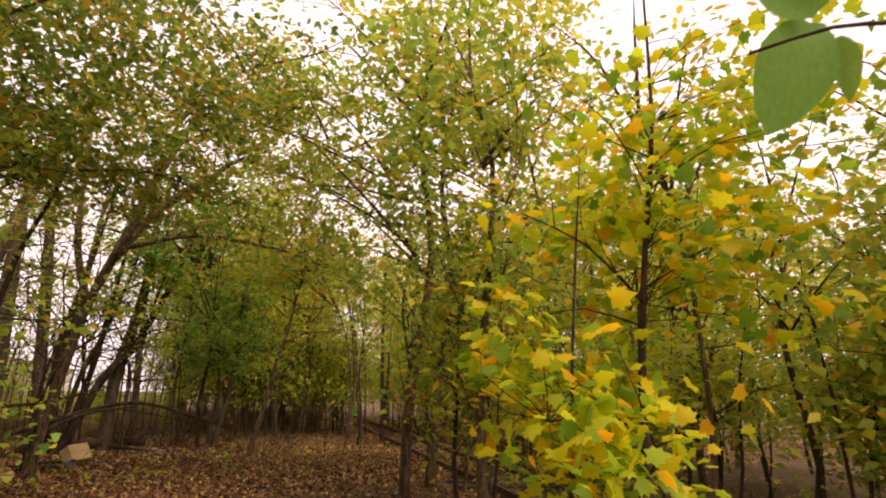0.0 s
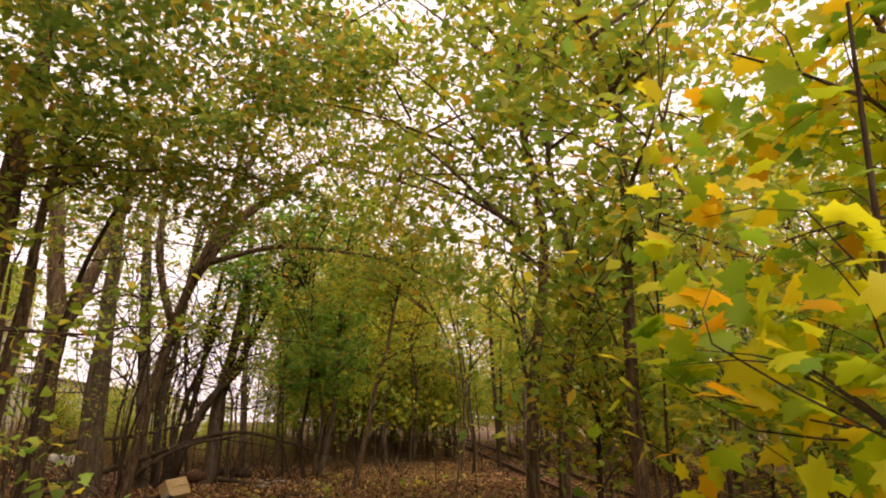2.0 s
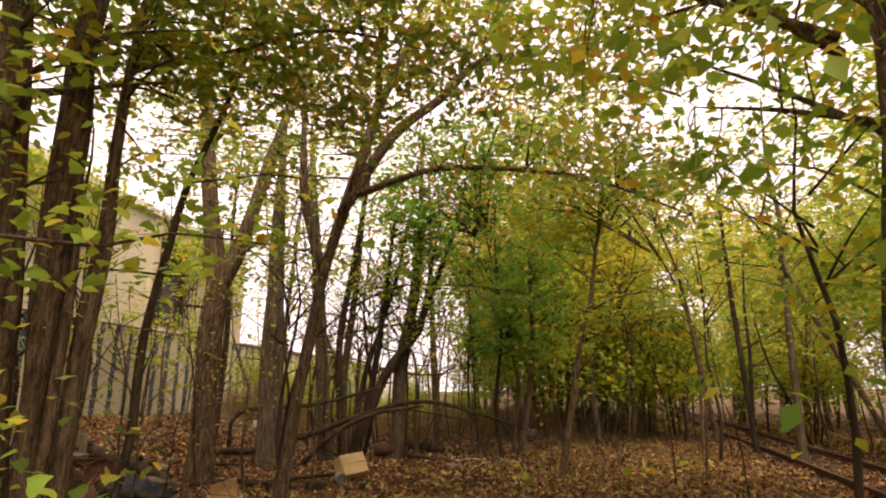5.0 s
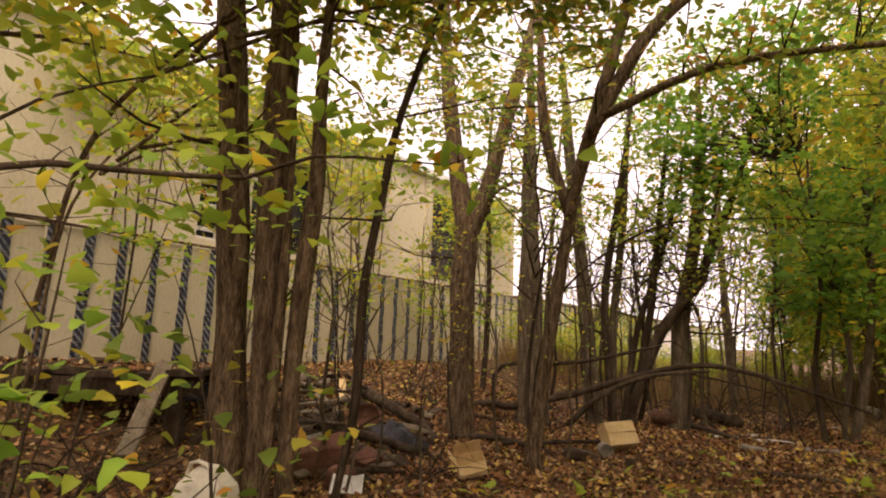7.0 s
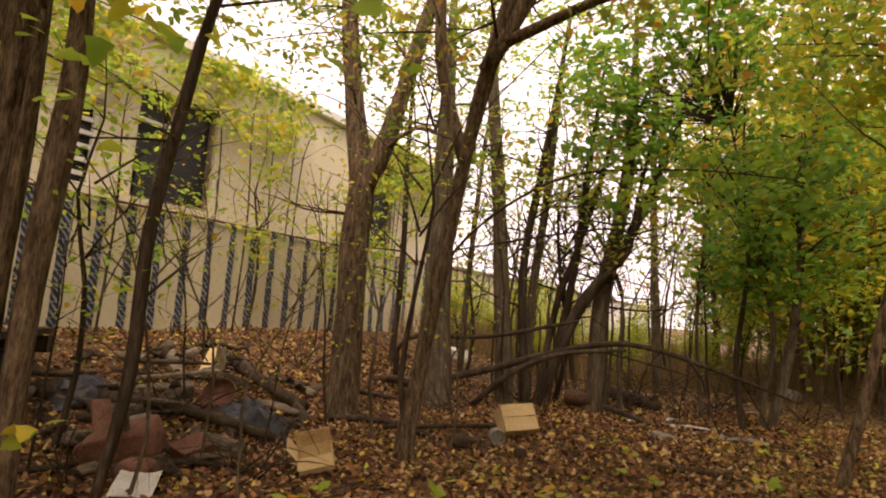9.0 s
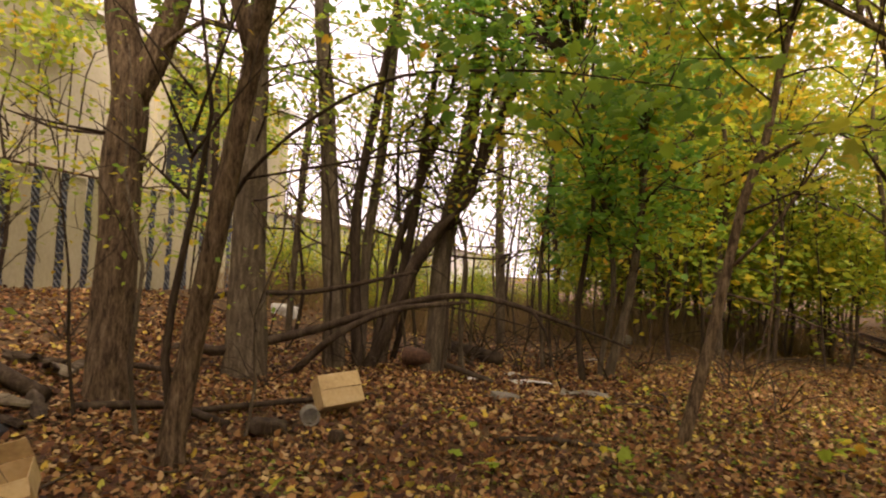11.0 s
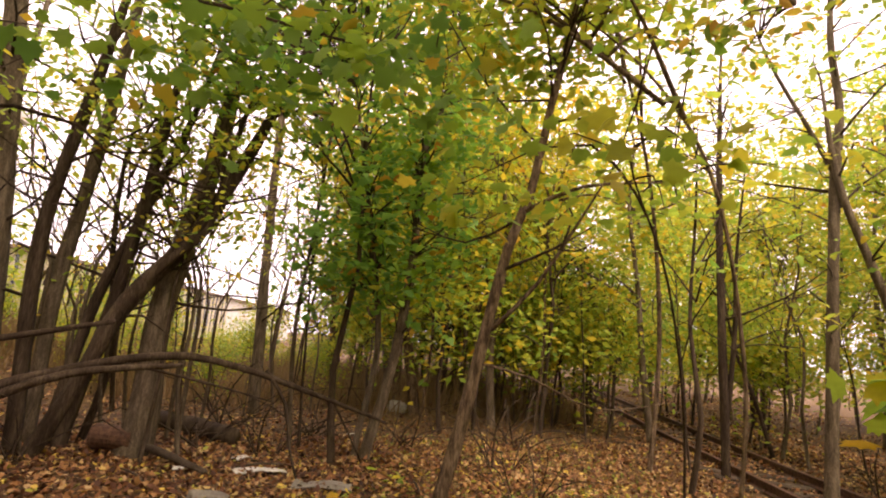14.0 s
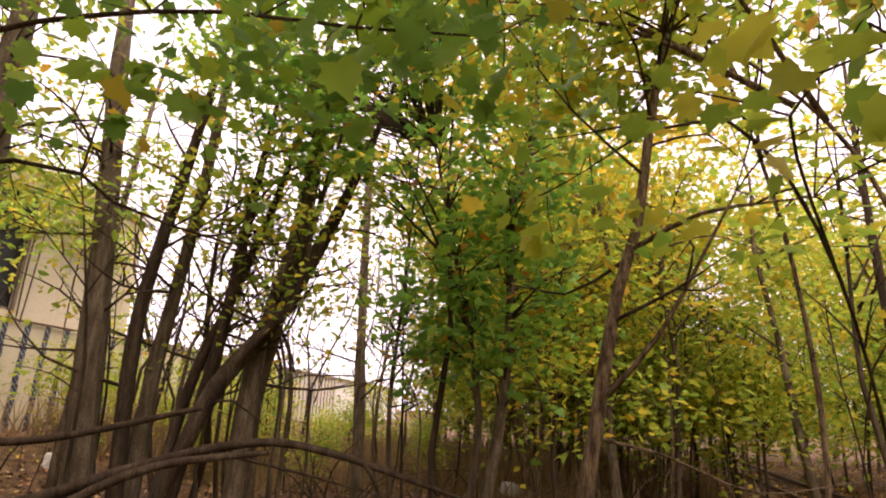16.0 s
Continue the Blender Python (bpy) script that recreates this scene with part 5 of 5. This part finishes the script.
# Stands for a brownish log end; made with the drum shape in rusty steel.
drum("log_end_drum", (-0.1, 13.0, 0.17), 0.14, 0.5, 70, RUSTY, "brown log end lying in the leaves, built as a rimmed drum", "drum")
drum("jar", (-0.8, 9.4, 0.1), 0.085, 0.16, 25, STONE, "pale dusty jar lying beside the cardboard box", "jar")


def board(name, a, b, w, t, mat, label):
    a, b = Vector(a), Vector(b)
    m = Matrix.Translation((a + b) / 2) @ (b - a).to_track_quat("Y", "Z").to_matrix().to_4x4() @ Matrix.Diagonal((w, (b - a).length, t, 1))
    bm = bmesh.new()
    bmesh.ops.create_cube(bm, size=1, matrix=m)
    bmesh.ops.bevel(bm, geom=bm.edges[:], offset=0.008, segments=1, affect="EDGES")
    return tagged(part(name, bm, mat), label, "board")


board("leaning_plank", (-4.75, 5.2, 0.3), (-5.1, 5.9, 1.15), 0.18, 0.05, TIMBER, "weathered plank leaning on the rotten platform")
board("loose_board", (-5.9, 9.5, 0.75), (-4.35, 8.25, 0.42), 0.16, 0.04, TIMBER, "weathered board lying on the bank")
board("loose_board", (-4.3, 8.3, 0.35), (-5.2, 9.7, 0.75), 0.13, 0.035, CARD, "pale split board lying on the bank")
board("post_stump", (-4.5, 9.0, 0.1), (-4.55, 9.05, 0.85), 0.12, 0.1, TIMBER, "short weathered post stump in the brushwood")


def platform():
    t = thing("rotten_platform", (-6.6, 6.0, 0.3), "rotten dark timber platform covered with leaves", "platform")
    m = pose(-6.7, 5.9, 0, 0, 0, 30)
    for k in range(9):
        bm = bmesh.new()
        bmesh.ops.create_cube(bm, size=1, matrix=m @ pose(-1.6 + k * 0.4, 0.1 * math.sin(k * 3), 1.02 + 0.02 * math.sin(k * 5), 2 * math.sin(k * 2), 0, math.sin(k)) @ Matrix.Diagonal((0.37, 1.7, 0.07, 1)))
        part("plank", bm, DARK_BARK, t)
    for y in (-0.7, 0.7):
        bm = bmesh.new()
        bmesh.ops.create_cube(bm, size=1, matrix=m @ pose(0, y, 0.88) @ Matrix.Diagonal((3.5, 0.14, 0.19, 1)))
        part("beam", bm, DARK_BARK, t)
        for x in (-1.5, 0, 1.5):
            bm = bmesh.new()
            bmesh.ops.create_cube(bm, size=1, matrix=m @ pose(x, y, 0.4) @ Matrix.Diagonal((0.16, 0.16, 0.78, 1)))
            part("post", bm, DARK_BARK, t)
    # Added black panel: paints the shade of the hollow under the deck.
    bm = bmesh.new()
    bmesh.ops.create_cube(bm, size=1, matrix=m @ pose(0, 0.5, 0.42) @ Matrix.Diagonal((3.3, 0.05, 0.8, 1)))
    part("hollow_shade_panel", bm, DARKROOM_AND_SHEET, t)


platform()


# ---- heap of debris on the bank ----
def crumpled(name, at, w, d, high, turn, mat, label, category, seed):
    """A crumpled sheet with folds, thick at its rim."""
    nx, ny = 22, 16
    a = radians(turn)
    verts = []
    for j in range(ny + 1):
        for i in range(nx + 1):
            u, v = i / nx - 0.5, j / ny - 0.5
            px = at[0] + u * w * math.cos(a) - v * d * math.sin(a) + 0.05 * noise.noise((u * 4, v * 4, seed))
            py = at[1] + u * w * math.sin(a) + v * d * math.cos(a) + 0.05 * noise.noise((u * 4, v * 4, seed + 5))
            dome = max(0.0, 1 - 3.2 * u * u - 3.2 * v * v)
            fold = abs(noise.noise((u * 5, v * 5, seed))) + 0.5 * abs(noise.noise((u * 12, v * 12, seed)))
            verts.append((px, py, terrain(px, py) + 0.03 + high * dome * (0.45 + fold)))
    o = len(verts)
    verts += [(x, y, z - 0.012) for x, y, z in verts]
    faces = []
    for j in range(ny):
        for i in range(nx):
            q = j * (nx + 1) + i
            faces += [(q, q + 1, q + nx + 2, q + nx + 1), (q + o + nx + 1, q + o + nx + 2, q + o + 1, q + o)]
    rim = list(range(nx + 1)) + [j * (nx + 1) + nx for j in range(1, ny + 1)] + [ny * (nx + 1) + i for i in range(nx - 1, -1, -1)] + [j * (nx + 1) for j in range(ny - 1, 0, -1)]
    faces += [(rim[(i + 1) % len(rim)], rim[i], rim[i] + o, rim[(i + 1) % len(rim)] + o) for i in range(len(rim))]
    return tagged(mesh_object(name, verts, faces, mat, smooth=True), label, category)


def bowl(name, at, r, deep, tip, turn, mat, label):
    """A round pan with a rolled rim, tipped on its side."""
    prof = [(0.0, 0.0), (r * 0.75, 0.0), (r * 0.96, deep * 0.5), (r, deep), (r * 1.05, deep), (r * 1.05, deep - 0.012), (r * 0.99, deep * 0.4), (r * 0.78, -0.012), (0.0, -0.012)]
    m = pose(at[0], at[1], at[2], tip, 0, turn)
    n = 24
    verts = [m @ Vector((max(a, 0.001) * math.cos(6.2832 * k / n), max(a, 0.001) * math.sin(6.2832 * k / n), z)) for a, z in prof for k in range(n)]
    faces = [(i * n + k, i * n + (k + 1) % n, (i + 1) * n + (k + 1) % n, (i + 1) * n + k) for i in range(len(prof) - 1) for k in range(n)]
    return tagged(mesh_object(name, verts, faces, mat, smooth=True), label, "pan")


def bark_chunk(x, y, ln, wd, turn, tip, mat, seed):
    """A curved, splintered slab of bark or rotten wood."""
    g = np.random.default_rng(seed)
    m = pose(x, y, terrain(x, y) + 0.07, tip, float(g.uniform(-25, 25)), turn)
    verts, rows = [], 7
    for i in range(rows):
        q = i / (rows - 1) - 0.5
        k = wd * (1 - 1.4 * q * q) * g.uniform(0.8, 1.15)
        for a in (-1, -0.5, 0, 0.5, 1):
            verts.append(m @ Vector((a * k / 2, q * ln + g.normal(0, 0.02), 0.3 * k * (1 - a * a) + g.normal(0, 0.006))))
        for a in (1, 0, -1):
            verts.append(m @ Vector((a * k / 2, q * ln, 0.3 * k * (1 - a * a) - 0.028)))
    faces = [(i * 8 + k, i * 8 + (k + 1) % 8, i * 8 + 8 + (k + 1) % 8, i * 8 + 8 + k) for i in range(rows - 1) for k in range(8)]
    faces += [tuple(range(8))[::-1], tuple(range(len(verts) - 8, len(verts)))]
    return tagged(mesh_object("bark_piece", verts, faces, mat), "curved piece of rotten bark on the bank", "wood", "debris heap")


crumpled("black_sheet", (-3.35, 8.2), 0.85, 0.55, 0.26, 20, DARKROOM_AND_SHEET, "crumpled black plastic sheet in the debris", "plastic sheet", 3)
crumpled("black_sheet", (-4.9, 7.3), 0.7, 0.6, 0.2, -30, DARKROOM_AND_SHEET, "crumpled black plastic sheet by the platform", "plastic sheet", 9)
bowl("rusty_pan", (-3.85, 8.25, terrain(-3.85, 8.25) + 0.13), 0.19, 0.1, 58, 15, RED, "rusty round pan tipped up in the debris")
crumpled("orange_scrap", (-3.5, 11.6), 0.16, 0.14, 0.1, 10, RED, "scrap of orange-red plastic by a trunk", "litter", 7)
for pts, r, lab in ((((-5.2, 7.0), (-4.1, 7.6), (-2.9, 8.0)), 0.075, "dark rotting log across the foot of the bank"),
                    (((-4.9, 9.9), (-4.2, 9.4), (-3.3, 9.2)), 0.11, "thick dark log lying on the bank"),
                    (((-4.4, 6.6), (-3.5, 6.9), (-2.7, 6.9)), 0.04, "thin dark pole lying in the debris"),
                    (((-3.4, 8.7), (-2.7, 7.9), (-2.3, 7.3)), 0.022, "pale bare stick in the debris"),
                    (((-3.0, 9.2), (-2.3, 9.5), (-1.5, 9.2)), 0.05, "dark broken limb at the foot of the trees"),
                    (((-3.9, 5.9), (-3.4, 6.4), (-2.5, 7.1)), 0.03, "thin dark pole lying in the debris")):
    line = [(x, y, terrain(x, y) + r * 0.7 + 0.05 * (k == 1), r * (1 - 0.15 * k)) for k, (x, y) in enumerate(pts)]
    branch_on_ground("rotten_log", [line], lab, DARK_BARK, 10)["group"] = "debris heap"
g = np.random.default_rng(321)
for k in range(70):
    x, y = g.uniform(-5.9, -2.8), g.uniform(6.2, 10.4)
    bark_chunk(x, y, g.uniform(0.2, 0.6), g.uniform(0.07, 0.2), g.uniform(0, 360), g.uniform(-22, 22), (DARK_BARK, DEADWOOD, DARK_BARK, TIMBER)[k % 4], 400 + k)
board("loose_board", (-4.9, 8.0, terrain(-4.9, 8.0) + 0.06), (-4.3, 8.75, terrain(-4.3, 8.75) + 0.2), 0.12, 0.04, TIMBER, "grey split board lying in the debris")
board("loose_board", (-3.6, 6.5, terrain(-3.6, 6.5) + 0.03), (-4.0, 6.75, terrain(-4.0, 6.75) + 0.4), 0.16, 0.03, RED, "red-brown board propped in the debris")


# ---- vines and saplings by the building ----
def vine(s0, s1, z0, z1, n, mat, label, seed, off=1.3):
    g = np.random.default_rng(seed)
    b = wall_point((s0 + s1) / 2, off, 0)
    t = thing("climbing_vine", (b[0], b[1], terrain(b[0], b[1])), label, "vine")
    stems = []
    for k in range(4):
        s = g.uniform(s0, s1)
        stems.append([(*wall_point(s, off, 0.7), 0.022), (*wall_point(s + g.normal(0, 0.2), off - 0.05, z0), 0.016), (*wall_point(s + g.normal(0, 0.5), off - 0.08, (z0 + z1) / 2), 0.012), (*wall_point(s + g.normal(0, 0.8), off - 0.1, z1), 0.005)])
        v, f = tube(stems[-1], 5, 0)
        mesh_object("stem", v, f, DARK_BARK, t)
    c = np.array([wall_point(g.uniform(s0, s1), off - abs(g.normal(0, 0.2)), g.uniform(z0, z1)) for _ in range(n)])
    tagged(leaves("foliage", clustered(c, 16, 0.2, seed), 0.13, "lobed", mat, t, seed=seed, flat=0.9), kind="stuff")


vine(-3.5, 0.8, 5.4, 7.1, 90, YELLOW_GREEN, "yellow-green creeper along the roof edge of the building", 81)
vine(1.2, 5.0, 5.3, 6.9, 80, YELLOW_GREEN, "yellow-green creeper hanging over the building window", 82)
vine(8.0, 12.5, 5.1, 7.0, 90, YELLOW_GREEN, "green creeper over the far end of the building", 83)
for s, o, h, seed, mat in ((2.0, -0.5, 5.6, 84, YELLOW_GREEN), (-0.8, -0.9, 4.6, 85, LIGHT_GREEN), (4.4, -0.8, 4.0, 86, YELLOW_GREEN), (6.0, -1.0, 4.5, 87, LIGHT_GREEN), (-3.0, -1.0, 5.0, 88, LIGHT_GREEN), (9.5, -1.2, 4.2, 89, LIGHT_GREEN)):
    x, y, _ = wall_point(s, o, 0)
    z = terrain(x, y)
    pts = [(x, y, z, 0.03), (x + 0.05, y + 0.05, z + h * 0.4, 0.024), (x - 0.1, y + 0.1, z + h * 0.75, 0.016), (x, y + 0.2, z + h, 0.006)]
    pt2 = [(x, y, z + 0.5, 0.016), (x + 0.4, y + 0.3, z + h * 0.45, 0.012), (x + 0.6, y + 0.5, z + h * 0.7, 0.005)]
    tree("bank_sapling", [("trunk", pts), ("branch", pt2)], "thin sapling on the bank with yellow-green leaves" if mat == YELLOW_GREEN else "thin sapling on the bank with light green leaves", DARK_BARK,
         (over([pts, pt2], 26, seed, (0.4, 0.4, 0.4), 0.3), 18, 0.2, 0.12, "lobed", mat, seed), 6, group="saplings on the bank")


# ---- seedlings on the floor ----
for k, (x, y) in enumerate([(0.35, 6.9), (0.1, 7.3), (0.9, 8.2), (-0.7, 7.0), (2.3, 10.6), (0.6, 9.6), (3.6, 8.6), (4.3, 9.5), (1.9, 8.6), (-1.5, 6.3), (5.3, 10.4), (2.9, 11.4)]):
    z = terrain(x, y)
    t = thing("seedling", (x, y, z), "small green maple seedling growing through fallen leaves", "plant", "seedlings on the floor")
    v, f = tube([(x, y, z - 0.02, 0.004), (x + 0.01, y, z + 0.1, 0.003), (x, y + 0.01, z + 0.17, 0.002)], 4, 0)
    mesh_object("stem", v, f, DARK_BARK, t)
    leaves("foliage", clustered([(x, y, z + 0.15)], 7, 0.08, k), 0.1, "maple", LIGHT_GREEN, t, seed=k, flat=0.35)


# ---- fallen leaves and dry grass ----
deck = np.array([(-6.7 + u * 0.866 - v * 0.5, 5.9 + u * 0.5 + v * 0.866, 1.065) for u, v in np.random.default_rng(77).uniform((-1.7, -0.85), (1.7, 0.85), (700, 2))])
floor_leaves = np.concatenate([deck, scatter(70000, -4.5, 7.5, 4.5, 14.5, 0.04, 201), scatter(14000, -8, -3.8, 4, 15, 0.05, 202), scatter(16000, -4, 14, 14, 24, 0.04, 203), scatter(9000, 7, 13, 6, 15, 0.04, 204), scatter(12000, -4, 4.5, -4, 5, 0.035, 205), scatter(9000, -11, 9, -9, 7, 0.04, 206), scatter(20000, 9, 24, 3, 30, 0.04, 207), scatter(5000, -9, 14, 12, 27, 0.04, 208)])
tagged(leaves("fallen_leaves", floor_leaves, 0.07, "curl", LITTER, seed=210, flat=0.5), "brown, tan and yellow fallen leaves covering the ground", "leaves", kind="stuff")
grass = np.concatenate([scatter(3500, 3.2, 7.5, 11, 18, 0, 211), scatter(900, 1.5, 6, 6.5, 11, 0, 212), scatter(9000, -5, 9, 16, 26, 0, 213), scatter(500, -1.5, 2.5, 6.2, 9.5, 0, 214)])
tagged(leaves("dry_grass", grass, 0.2, "blade", DRYGRASS, seed=220, upright=True), "thin dry grass tufts between fallen leaves", "grass", kind="stuff")
tagged(leaves("tall_dry_grass", scatter(9000, -6, 9, 17.5, 27, 0, 215), 0.9, "blade", DRYGRASS, seed=221, upright=True), "tall dry weeds at the back of the clearing", "grass", kind="stuff")
cover = np.concatenate([scatter(2600, 1.8, 6.2, 6.4, 11.5, 0.05, 231), scatter(700, -1.0, 2.0, 6.0, 8.5, 0.05, 232), scatter(1500, 3.0, 7.0, 10, 15, 0.06, 233)])
tagged(leaves("ground_cover", cover, 0.05, "lobed", MID_GREEN, seed=234, flat=0.35), "small green ground cover plants among fallen leaves", "plant", kind="stuff")
